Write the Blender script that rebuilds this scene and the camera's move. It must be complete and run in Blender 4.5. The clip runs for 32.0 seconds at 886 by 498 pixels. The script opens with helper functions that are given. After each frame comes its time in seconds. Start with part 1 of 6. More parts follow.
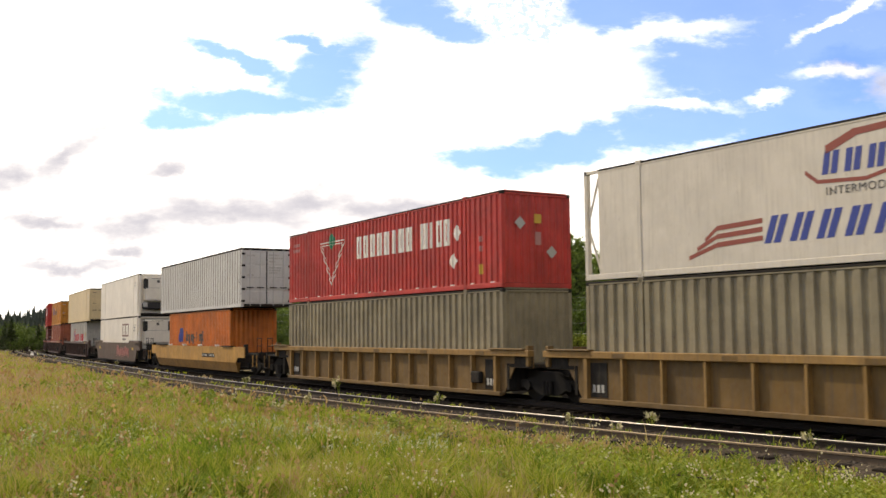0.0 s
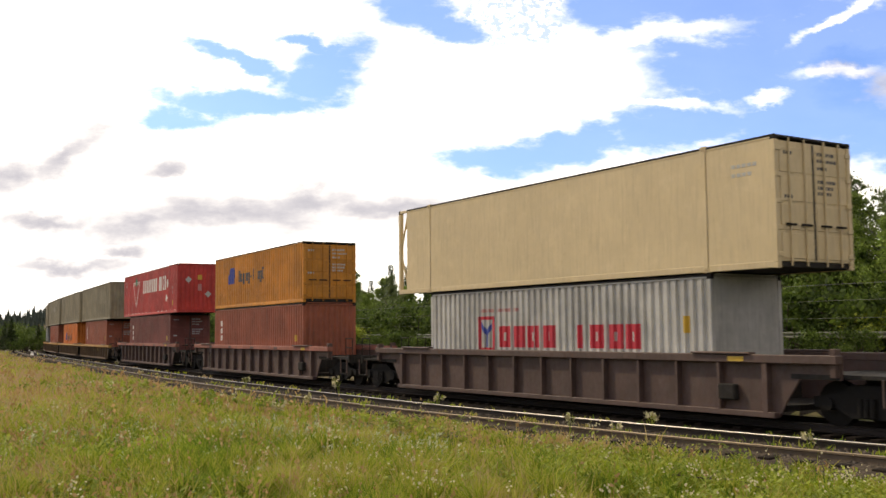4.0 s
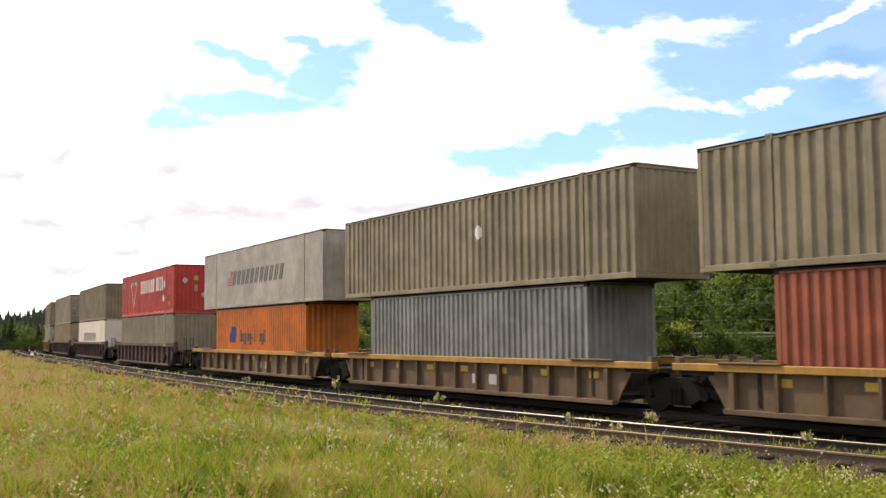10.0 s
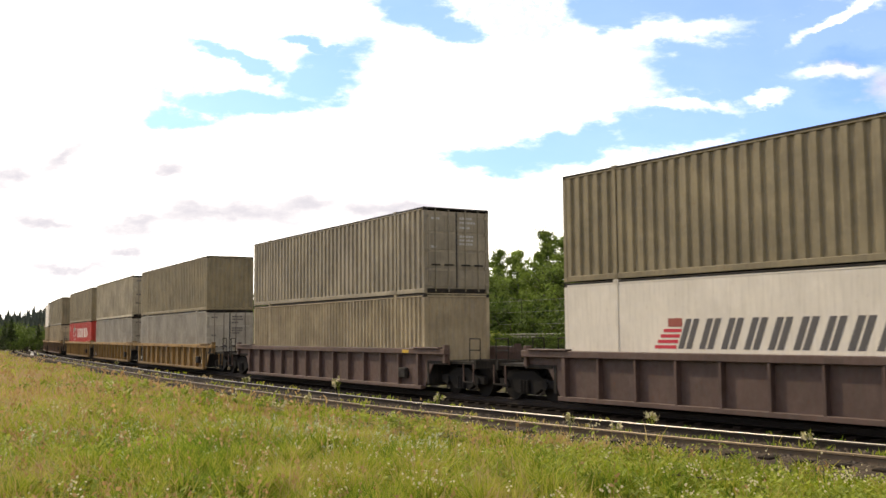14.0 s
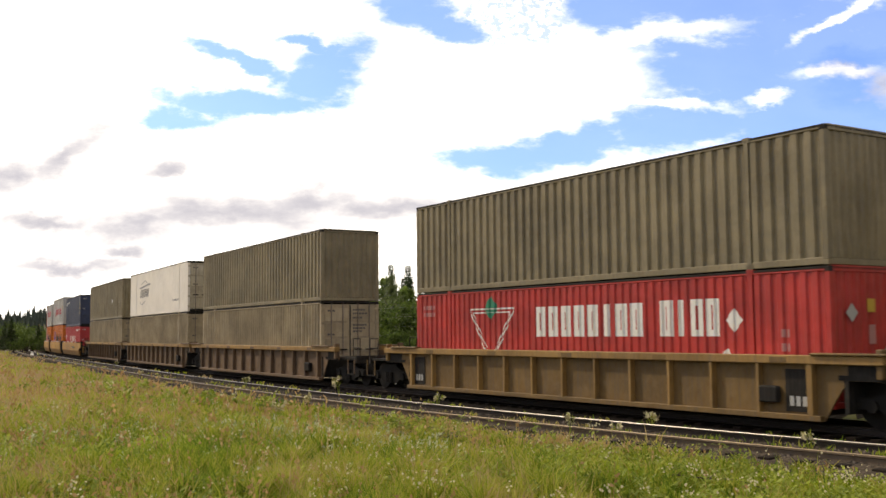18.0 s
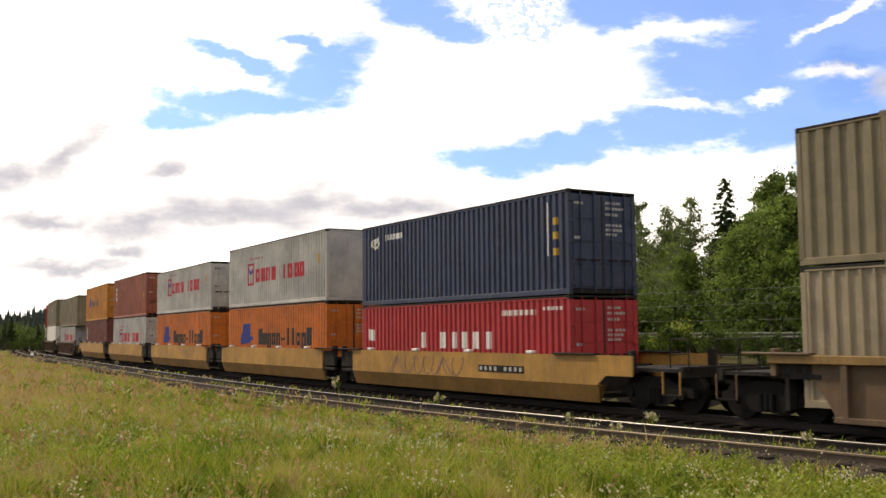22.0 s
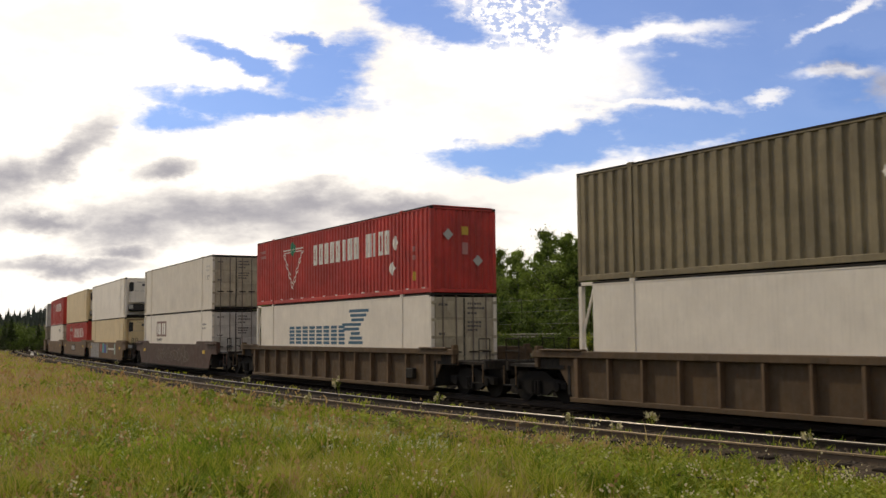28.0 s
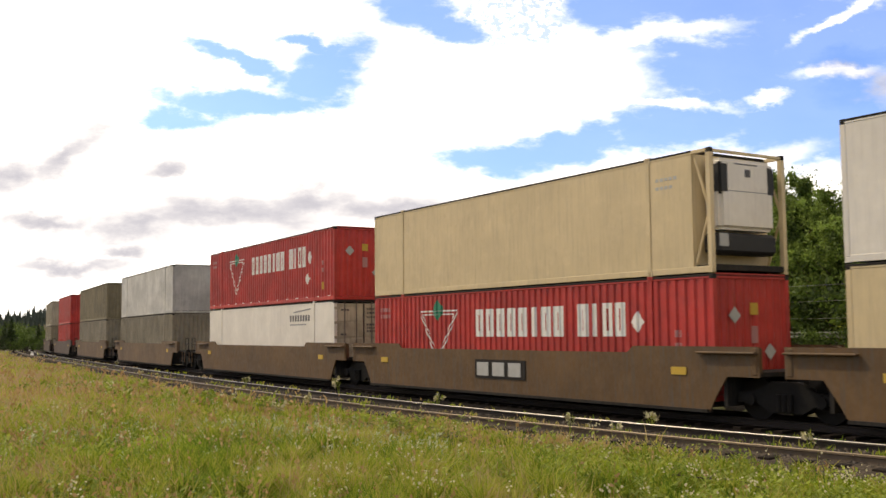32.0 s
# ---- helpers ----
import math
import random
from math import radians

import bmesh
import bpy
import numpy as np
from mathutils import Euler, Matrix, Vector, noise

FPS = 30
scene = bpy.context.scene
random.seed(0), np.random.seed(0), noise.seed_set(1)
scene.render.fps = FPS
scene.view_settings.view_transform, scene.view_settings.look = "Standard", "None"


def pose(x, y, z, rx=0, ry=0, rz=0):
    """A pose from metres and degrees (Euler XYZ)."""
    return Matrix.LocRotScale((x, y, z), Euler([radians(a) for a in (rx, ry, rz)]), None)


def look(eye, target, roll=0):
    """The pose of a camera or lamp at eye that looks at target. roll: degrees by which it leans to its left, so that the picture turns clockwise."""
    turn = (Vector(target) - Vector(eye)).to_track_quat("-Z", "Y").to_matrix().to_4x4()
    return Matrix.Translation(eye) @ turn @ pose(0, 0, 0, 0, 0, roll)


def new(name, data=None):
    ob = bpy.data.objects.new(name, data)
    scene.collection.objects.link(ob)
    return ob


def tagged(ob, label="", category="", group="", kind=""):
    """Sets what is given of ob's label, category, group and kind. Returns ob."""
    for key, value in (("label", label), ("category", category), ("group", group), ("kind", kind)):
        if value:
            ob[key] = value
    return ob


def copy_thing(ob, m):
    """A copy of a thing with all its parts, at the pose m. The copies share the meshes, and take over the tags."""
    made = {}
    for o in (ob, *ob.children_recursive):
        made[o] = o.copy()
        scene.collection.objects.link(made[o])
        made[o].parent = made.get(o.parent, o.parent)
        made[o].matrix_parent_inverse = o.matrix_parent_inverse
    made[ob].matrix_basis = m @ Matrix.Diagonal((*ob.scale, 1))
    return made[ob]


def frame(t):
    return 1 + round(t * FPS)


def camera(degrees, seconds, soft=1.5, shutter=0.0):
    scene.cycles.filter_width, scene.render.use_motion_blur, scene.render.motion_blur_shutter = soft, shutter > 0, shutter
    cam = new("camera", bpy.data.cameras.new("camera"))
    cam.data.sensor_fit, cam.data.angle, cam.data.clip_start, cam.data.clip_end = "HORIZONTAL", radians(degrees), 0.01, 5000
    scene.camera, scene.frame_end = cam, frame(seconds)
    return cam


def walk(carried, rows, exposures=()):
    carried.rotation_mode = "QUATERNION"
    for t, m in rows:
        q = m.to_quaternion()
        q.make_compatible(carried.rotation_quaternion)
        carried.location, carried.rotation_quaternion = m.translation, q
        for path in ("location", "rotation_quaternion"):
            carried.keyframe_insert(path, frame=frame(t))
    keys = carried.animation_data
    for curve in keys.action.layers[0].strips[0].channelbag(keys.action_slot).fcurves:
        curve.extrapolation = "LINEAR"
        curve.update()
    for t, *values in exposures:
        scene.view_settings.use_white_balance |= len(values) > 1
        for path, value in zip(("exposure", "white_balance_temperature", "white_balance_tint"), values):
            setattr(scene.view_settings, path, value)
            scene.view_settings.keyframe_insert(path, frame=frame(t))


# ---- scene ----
# camera: stands still beside the siding, one lens
cam = camera(47.25, 32.0, soft=1.5, shutter=0.08)
EYE = (0.0, 0.0, 1.726)
STAND = Matrix.Translation(EYE) @ pose(0, 0, 0, 90 + 5.109, 0, 0) @ pose(0, 0, 0, 0, 0, 0.177)
walk(cam, [(0.0, STAND), (32.0, STAND)],
     exposures=[(0.0, -0.20, 7050, 10), (2.0, -0.22, 7050, 10), (3.2, -0.38, 7050, 10), (6.0, 0.00, 7050, 10), (10.0, 0.10, 7050, 10), (14.0, 0.00, 7050, 10), (17.0, 0.05, 7050, 10), (18.0, -0.28, 7050, 10), (19.3, -0.60, 7050, 10), (21.0, -0.55, 7050, 10), (22.0, -0.35, 7050, 10), (23.2, 0.10, 7050, 10), (24.2, 0.00, 7050, 10), (25.5, -0.30, 7050, 10), (27.5, -0.88, 7050, 10), (30.0, -0.92, 7050, 10), (31.0, -0.78, 7050, 10), (32.0, -0.30, 7050, 10)])

# ---- the line of the main track: curvature by chainage, z = 0 on the rail heads ----
STEP = 0.5
CH = np.arange(-780.0, 700.0, STEP)
KAP = np.interp(CH, [-780, -300, -180, -150, -112, -97, -80, 0, 30, 60, 120], [0.0012, 0.002, 0.0028, 0.0034, 0.0026, 0.001, 0.00045, 0.00227, 0.0025, 0.002, 0.0])
I0 = int(np.argmin(abs(CH)))
HD = np.concatenate([[0], np.cumsum((KAP[1:] + KAP[:-1]) / 2 * STEP)])
HD = HD - HD[I0] + radians(-57.358)
LX = np.concatenate([[0], np.cumsum((np.cos(HD[1:]) + np.cos(HD[:-1])) / 2 * STEP)])
LY = np.concatenate([[0], np.cumsum((np.sin(HD[1:]) + np.sin(HD[:-1])) / 2 * STEP)])
LX += 4.937 - LX[I0]
LY += 27.35 - LY[I0]


def line(s, lateral=0.0):
    """Plan position and heading at chainage s; lateral is to the right of travel, towards the field."""
    h = float(np.interp(s, CH, HD))
    return float(np.interp(s, CH, LX)) + math.sin(h) * lateral, float(np.interp(s, CH, LY)) - math.cos(h) * lateral, h


def siding(s):
    """Lateral distance of the siding from the main track."""
    return float(np.interp(s, SIDE_S, SIDE_LAT))


SIDE_S = np.arange(-340.0, 130.0, 1.0)
SIDE_LAT = np.interp(SIDE_S, [-340, -200, -110, -60, -40, -30, -20, -12, -5, 0, 4, 8, 11, 16, 25, 130], [2.9, 3.4, 4.2, 4.85, 5.1, 5.5, 5.95, 6.27, 6.5, 6.52, 6.44, 6.12, 5.8, 5.4, 5.0, 4.9])
SIDE_LAT[6:-6] = np.convolve(SIDE_LAT, np.full(13, 1 / 13), "same")[6:-6]


SPEED, SLOWING = 19.533, -0.00319


def run(t):
    """How far the train has gone since the start."""
    return SPEED * t + 0.5 * SLOWING * ((t - 16) ** 2 - 256)


CANT = pose(0, 0, 3.5) @ pose(0, 0, 0, 0.8, 0, 0) @ pose(0, 0, -3.5)


def on_line(s):
    x, y, h = line(s)
    return Matrix.Translation((x, y, 0)) @ Matrix.Rotation(h, 4, "Z") @ CANT


# ---- world: broken bright cloud over a blue northern sky, sun high on the field side behind thin cloud ----
sun = new("sun", bpy.data.lights.new("sun", "SUN"))
sun.data.energy, sun.data.angle, sun.data.color = 3.2, radians(4), (1.0, 0.87, 0.68)
SUN_EL, SUN_AZ = radians(46), radians(152)
sun.matrix_world = look(tuple(80 * c for c in (math.cos(SUN_EL) * math.cos(SUN_AZ), math.cos(SUN_EL) * math.sin(SUN_AZ), math.sin(SUN_EL))), (0, 0, 0))


class Net:
    """A short hand for building node trees."""

    def __init__(self, tree):
        self.tree = tree

    def put(self, socket, value):
        if hasattr(value, "is_output"):
            self.tree.links.new(value, socket)
        elif isinstance(value, (tuple, list)) and len(value) == 3 and socket.type == "RGBA":
            socket.default_value = (*value, 1)
        else:
            socket.default_value = value

    def node(self, kind):
        return self.tree.nodes.new(kind)

    def math(self, op, a, b=0.0, c=None, clamp=False):
        n = self.node("ShaderNodeMath")
        n.operation, n.use_clamp = op, clamp
        self.put(n.inputs[0], a)
        self.put(n.inputs[1], b)
        if c is not None:
            self.put(n.inputs[2], c)
        return n.outputs[0]

    def ramp(self, value, lo, hi, a=0.0, b=1.0):
        n = self.node("ShaderNodeMapRange")
        n.interpolation_type = "SMOOTHSTEP"
        for i, v in enumerate((value, lo, hi, a, b)):
            self.put(n.inputs[i], v)
        return n.outputs[0]

    def mix(self, fac, a, b, blend="MIX"):
        n = self.node("ShaderNodeMix")
        n.data_type, n.blend_type = "RGBA", blend
        self.put(n.inputs[0], fac)
        self.put(n.inputs[6], a)
        self.put(n.inputs[7], b)
        return n.outputs[2]

    def noise(self, where, scale, detail=4.0, rough=0.55, distort=0.0, out="Fac"):
        n = self.node("ShaderNodeTexNoise")
        if where is not None:
            self.put(n.inputs["Vector"], where)
        n.inputs["Scale"].default_value, n.inputs["Detail"].default_value = scale, detail
        n.inputs["Roughness"].default_value, n.inputs["Distortion"].default_value = rough, distort
        return n.outputs[out]

    def stretch(self, where, scale, loc=(0, 0, 0)):
        n = self.node("ShaderNodeMapping")
        self.put(n.inputs["Vector"], where)
        n.inputs["Scale"].default_value, n.inputs["Location"].default_value = scale, loc
        return n.outputs[0]


def make_sky():
    world = bpy.data.worlds.new("sky")
    scene.world = world
    world.use_nodes = True
    net = Net(world.node_tree)
    back = world.node_tree.nodes["Background"]
    way = net.node("ShaderNodeTexCoord").outputs["Generated"]

    def along(v):
        n = net.node("ShaderNodeVectorMath")
        n.operation = "DOT_PRODUCT"
        net.put(n.inputs[0], way)
        n.inputs[1].default_value = v
        return n.outputs["Value"]

    # flat chart of the southern sky: u to the east, w upwards, tangent to a direction 5 degrees above the horizon
    c, s = math.cos(radians(5.109)), math.sin(radians(5.109))
    deep = net.math("MAXIMUM", along((0, c, s)), 0.2)
    u = net.math("DIVIDE", along((1, 0, 0)), deep)
    w = net.math("DIVIDE", along((0, -s, c)), deep)
    chart = net.node("ShaderNodeCombineXYZ")
    net.put(chart.inputs[0], u)
    net.put(chart.inputs[1], w)
    flat = chart.outputs[0]
    wob1 = net.noise(net.stretch(flat, (1, 1.7, 1)), 9.0, 6.0, 0.62)
    wob2 = net.noise(net.stretch(flat, (1, 1.7, 1), (3.1, 7.7, 0)), 9.0, 6.0, 0.62)
    fine = net.noise(net.stretch(flat, (1, 2.4, 1), (1.3, 2.2, 0)), 30.0, 5.0, 0.6)
    uu = net.math("ADD", u, net.math("MULTIPLY", net.math("SUBTRACT", wob1, 0.5), 0.11))
    ww = net.math("ADD", w, net.math("MULTIPLY", net.math("SUBTRACT", wob2, 0.5), 0.06))

    def patch(cx, cy, rx, ry, lean=0.0):
        """A soft oval on the chart; all in thousandths."""
        du = net.math("SUBTRACT", uu, cx / 1000)
        dw = net.math("SUBTRACT", ww, cy / 1000)
        dw = net.math("SUBTRACT", dw, net.math("MULTIPLY", du, lean))
        a = net.math("MULTIPLY", du, 1000 / rx)
        b = net.math("MULTIPLY", dw, 1000 / ry)
        return net.math("SUBTRACT", 1.0, net.math("SQRT", net.math("ADD", net.math("MULTIPLY", a, a), net.math("MULTIPLY", b, b))))

    def union(ovals):
        out = None
        for o in ovals:
            p = patch(*o)
            out = p if out is None else net.math("MAXIMUM", out, p)
        return out

    blue = union(BLUE_GAPS)
    blue = net.math("ADD", blue, net.math("MULTIPLY", net.math("SUBTRACT", fine, 0.5), 1.25))
    blue = net.ramp(blue, -0.22, 0.52)
    wisp = net.ramp(net.math("ADD", union(WISPS), net.math("MULTIPLY", net.math("SUBTRACT", fine, 0.5), 1.0)), -0.3, 0.6)
    blue = net.math("MULTIPLY", blue, net.math("SUBTRACT", 1.0, net.math("MULTIPLY", wisp, 0.8)))
    # a field of small broken cloudlets high up
    speck = net.ramp(net.noise(net.stretch(flat, (1, 1.4, 1), (2, 9, 0)), 105.0, 4.0, 0.65), 0.44, 0.56)
    speck = net.math("MULTIPLY", speck, net.ramp(patch(72, 228, 66, 40), 0.0, 0.3))
    blue = net.math("MAXIMUM", blue, net.math("MULTIPLY", speck, 0.7))
    grey = net.ramp(net.math("ADD", union(GREY_BASES), net.math("MULTIPLY", net.math("SUBTRACT", fine, 0.5), 1.3)), -0.6, 1.1)
    # the cloud outside the charted part
    far_noise = net.noise(net.stretch(way, (1, 1, 2.2)), 2.6, 6.0, 0.6)
    outside = net.ramp(along((0, c, s)), 0.86, 0.72)
    blue = net.math("MAXIMUM", blue, net.math("MULTIPLY", outside, net.ramp(far_noise, 0.50, 0.62)))

    sky = net.node("ShaderNodeTexSky")
    sky.sky_type, sky.sun_disc = "NISHITA", False
    sky.sun_elevation, sky.sun_rotation = SUN_EL, radians(90) - SUN_AZ
    clear = net.mix(1.0, sky.outputs[0], (0.125, 0.175, 0.285), "MULTIPLY")
    billow = net.noise(net.stretch(flat, (1, 2.0, 1), (5, 1, 0)), 6.0, 6.0, 0.6)
    cloud = net.mix(net.ramp(billow, 0.3, 0.7), (1.9, 1.86, 1.84), (2.6, 2.52, 2.4))
    cloud = net.mix(outside, cloud, net.mix(net.ramp(far_noise, 0.35, 0.5), (0.78, 0.70, 0.60), (1.1, 1.0, 0.86)))
    cloud = net.mix(net.math("MULTIPLY", net.math("POWER", grey, 0.55), 0.95), cloud, (0.70, 0.70, 0.82))
    net.put(back.inputs[0], net.mix(net.math("MULTIPLY", net.math("POWER", blue, 0.7), 0.93), cloud, clear))
    back.inputs[1].default_value = 1.0


BLUE_GAPS = [(-25, 236, 53, 33), (9, 215, 45, 19, -0.2), (-117, 168, 53, 35, 0.35), (-186, 144, 117, 15, -0.03), (-253, 129, 50, 15, 0.1), (-192, 186, 84, 12, -0.3), (-128, 199, 39, 10, -0.4), (176, 238, 84, 31), (288, 240, 190, 42), (372, 207, 167, 61), (282, 176, 134, 47), (344, 140, 184, 56), (243, 123, 128, 28, 0.15), (121, 104, 89, 19, 0.15), (54, 93, 73, 16, 0.0), (388, 112, 145, 42)]
WISPS = [(182, 205, 106, 10, 0.18), (154, 174, 53, 33), (199, 143, 89, 6, 0.05), (319, 152, 22, 6), (394, 229, 50, 7, 0.5), (388, 178, 45, 9, 0.1), (433, 162, 28, 20), (288, 84, 95, 13, 0.15), (121, 197, 33, 15)]
GREY_BASES = [(-214, 33, 134, 22, 0.03), (-125, 45, 56, 17), (-298, 20, 56, 18), (-398, 31, 53, 10), (-426, 68, 39, 18, 0.2), (-370, 95, 45, 17, 0.6), (-278, 78, 31, 9), (-315, -3, 33, 8), (-47, 38, 73, 13), (422, 162, 39, 22), (399, 190, 39, 8, 0.2), (-370, -16, 73, 8)]
make_sky()


# ---- materials ----


def surface(name, rough=0.6, metal=0.0):
    m = bpy.data.materials.new(name)
    m.use_nodes = True
    net = Net(m.node_tree)
    shader = m.node_tree.nodes["Principled BSDF"]
    shader.inputs["Roughness"].default_value, shader.inputs["Metallic"].default_value = rough, metal
    return m, net, shader


def bumped(net, shader, height, strength, distance):
    b = net.node("ShaderNodeBump")
    b.inputs["Strength"].default_value, b.inputs["Distance"].default_value = strength, distance
    net.put(b.inputs["Height"], height)
    net.put(shader.inputs["Normal"], b.outputs[0])


def painted_steel(name, base, rust=0.25, grime=0.35, rough=0.55, fade=0.18):
    """Weathered paint on steel: faded in clouds, streaked downwards, rusty in spots."""
    m, net, shader = surface(name, rough)
    tex = net.node("ShaderNodeTexCoord").outputs["Object"]
    rnd = net.node("ShaderNodeObjectInfo").outputs["Random"]
    shift = net.node("ShaderNodeVectorMath")
    shift.operation = "SCALE"
    shift.inputs[0].default_value = (37.0, 11.0, 5.0)
    net.put(shift.inputs["Scale"], rnd)
    add = net.node("ShaderNodeVectorMath")
    net.put(add.inputs[0], tex)
    net.put(add.inputs[1], shift.outputs[0])
    p = add.outputs[0]
    big = net.noise(p, 0.7, 5.0, 0.6)
    pale = tuple(min(1.0, c * 1.12 + 0.05) for c in base)
    deep = tuple(c * (0.6 if grime > 0.2 else 0.86) for c in base)
    col = net.mix(net.ramp(big, 0.3, 0.75), deep, base)
    col = net.mix(net.math("MULTIPLY", net.ramp(net.noise(p, 2.1, 6.0, 0.7), 0.45, 0.8), fade * 2), col, pale)
    streak = net.noise(net.stretch(p, (5.0, 5.0, 0.35)), 2.4, 5.0, 0.65)
    col = net.mix(net.math("MULTIPLY", net.ramp(streak, 0.44, 0.74), grime), col, (0.085, 0.07, 0.052))
    spot = net.noise(net.stretch(p, (1, 1, 0.6)), 9.0, 6.0, 0.7)
    rusty = net.math("MULTIPLY", net.ramp(spot, 0.60, 0.70), rust)
    col = net.mix(rusty, col, (0.16, 0.06, 0.028))
    net.put(shader.inputs["Base Color"], col)
    net.put(shader.inputs["Roughness"], net.ramp(spot, 0.3, 0.8, rough - 0.1, min(1.0, rough + 0.2)))
    bumped(net, shader, net.noise(p, 14.0, 4.0, 0.6), 0.12, 0.02)
    return m


def plain(name, base, rough=0.6, metal=0.0, vary=0.25, scale=6.0, bump=0.15):
    m, net, shader = surface(name, rough, metal)
    tex = net.node("ShaderNodeTexCoord").outputs["Object"]
    n = net.noise(tex, scale, 5.0, 0.65)
    net.put(shader.inputs["Base Color"], net.mix(n, tuple(c * (1 - vary) for c in base), tuple(min(1, c * (1 + vary)) for c in base)))
    bumped(net, shader, net.noise(tex, scale * 4, 3.0, 0.6), bump, 0.02)
    return m


PAINT = {}


def paint(key):
    """Paint by its plain name, made once."""
    if key not in PAINT:
        base, rust, grime, rough = COLOURS[key]
        PAINT[key] = painted_steel(key + "_paint", base, rust, grime, rough)
        if key == "soot":
            PAINT[key].node_tree.nodes["Principled BSDF"].inputs["Specular IOR Level"].default_value = 0.12
    return PAINT[key]


COLOURS = {
    "tan": ((0.315, 0.275, 0.18), 0.3, 0.35, 0.6), "olive": ((0.265, 0.222, 0.13), 0.3, 0.35, 0.6), "grey_tan": ((0.325, 0.285, 0.205), 0.3, 0.4, 0.6),
    "light_tan": ((0.44, 0.365, 0.235), 0.25, 0.3, 0.6), "pale_grey": ((0.47, 0.44, 0.37), 0.2, 0.22, 0.55), "greyed_white": ((0.42, 0.40, 0.37), 0.15, 0.3, 0.55), "cream": ((0.53, 0.475, 0.35), 0.35, 0.36, 0.6),
    "red": ((0.56, 0.038, 0.028), 0.12, 0.22, 0.5), "orange": ((0.72, 0.20, 0.018), 0.2, 0.22, 0.5), "amber": ((0.66, 0.27, 0.02), 0.4, 0.3, 0.55),
    "brown": ((0.38, 0.105, 0.052), 0.25, 0.3, 0.55), "maroon": ((0.225, 0.06, 0.048), 0.25, 0.25, 0.55), "slate": ((0.29, 0.305, 0.31), 0.3, 0.3, 0.55),
    "navy": ((0.035, 0.052, 0.115), 0.15, 0.25, 0.5), "crimson": ((0.45, 0.03, 0.035), 0.15, 0.2, 0.5), "white": ((0.80, 0.755, 0.67), 0.1, 0.10, 0.45),
    "cool_white": ((0.60, 0.61, 0.60), 0.15, 0.12, 0.5), "dull_white": ((0.70, 0.655, 0.57), 0.15, 0.16, 0.5), "light_grey": ((0.58, 0.57, 0.53), 0.15, 0.22, 0.5), "beige": ((0.66, 0.53, 0.31), 0.12, 0.16, 0.5),
    # sheet ochres hold dirt and recess shade; the chord ochre is the lit tone
    "mustard": ((0.195, 0.115, 0.032), 0.5, 0.6, 0.7), "faded_ochre": ((0.17, 0.105, 0.055), 0.5, 0.6, 0.75), "lit_chord_ochre": ((0.35, 0.205, 0.058), 0.4, 0.45, 0.65), "dark_ochre": ((0.10, 0.06, 0.026), 0.5, 0.5, 0.75),
    "car_yellow": ((0.52, 0.28, 0.055), 0.25, 0.35, 0.6), "car_yellow_shaded": ((0.33, 0.175, 0.04), 0.3, 0.45, 0.65), "purple_brown": ((0.105, 0.062, 0.05), 0.35, 0.4, 0.65),
    "umber": ((0.105, 0.066, 0.046), 0.6, 0.8, 0.7), "rust_brown": ((0.165, 0.105, 0.055), 0.5, 0.5, 0.7), "russet": ((0.08, 0.038, 0.027), 0.6, 0.8, 0.65), "tawny": ((0.145, 0.077, 0.024), 0.6, 0.8, 0.65),
    "rust_tan": ((0.22, 0.135, 0.085), 0.6, 0.5, 0.7), "soot": ((0.030, 0.028, 0.026), 0.4, 0.3, 0.75), "edge_rust": ((0.36, 0.13, 0.09), 0.5, 0.4, 0.7),
    "warm_grey": ((0.24, 0.2, 0.17), 0.4, 0.4, 0.65),
}
RUNNING = plain("running_gear_iron", (0.016, 0.015, 0.014), 0.75, 0.1, 0.4)
TREAD = plain("worn_wheel_steel", (0.018, 0.016, 0.014), 0.6, 0.3, 0.3)
RUBBER = plain("black_grille", (0.015, 0.015, 0.016), 0.6)
GUARD = plain("dull_guardrail_zinc", (0.15, 0.16, 0.13), 0.75, 0.1, 0.3, 3.0)
GALV = plain("galvanised_steel", (0.30, 0.31, 0.30), 0.6, 0.5, 0.25, 3.0)
INK = {k: plain(k + "_lettering", c, 0.55, 0.0, 0.2, 9.0, 0.05) for k, c in {
    "white": (0.78, 0.77, 0.72), "black": (0.03, 0.03, 0.03), "blue": (0.035, 0.06, 0.30), "crimson": (0.50, 0.03, 0.05), "green": (0.02, 0.22, 0.12),
    "yellow": (0.52, 0.34, 0.04), "steel": (0.42, 0.42, 0.40), "charcoal": (0.085, 0.08, 0.08), "teal": (0.04, 0.12, 0.2), "russet": (0.28, 0.07, 0.05),
    "cyan": (0.05, 0.30, 0.33), "rose": (0.42, 0.2, 0.19), "smoke": (0.25, 0.25, 0.25), "mint": (0.3, 0.42, 0.36), "brown": (0.2, 0.12, 0.1), "ash": (0.15, 0.13, 0.105)}.items()}


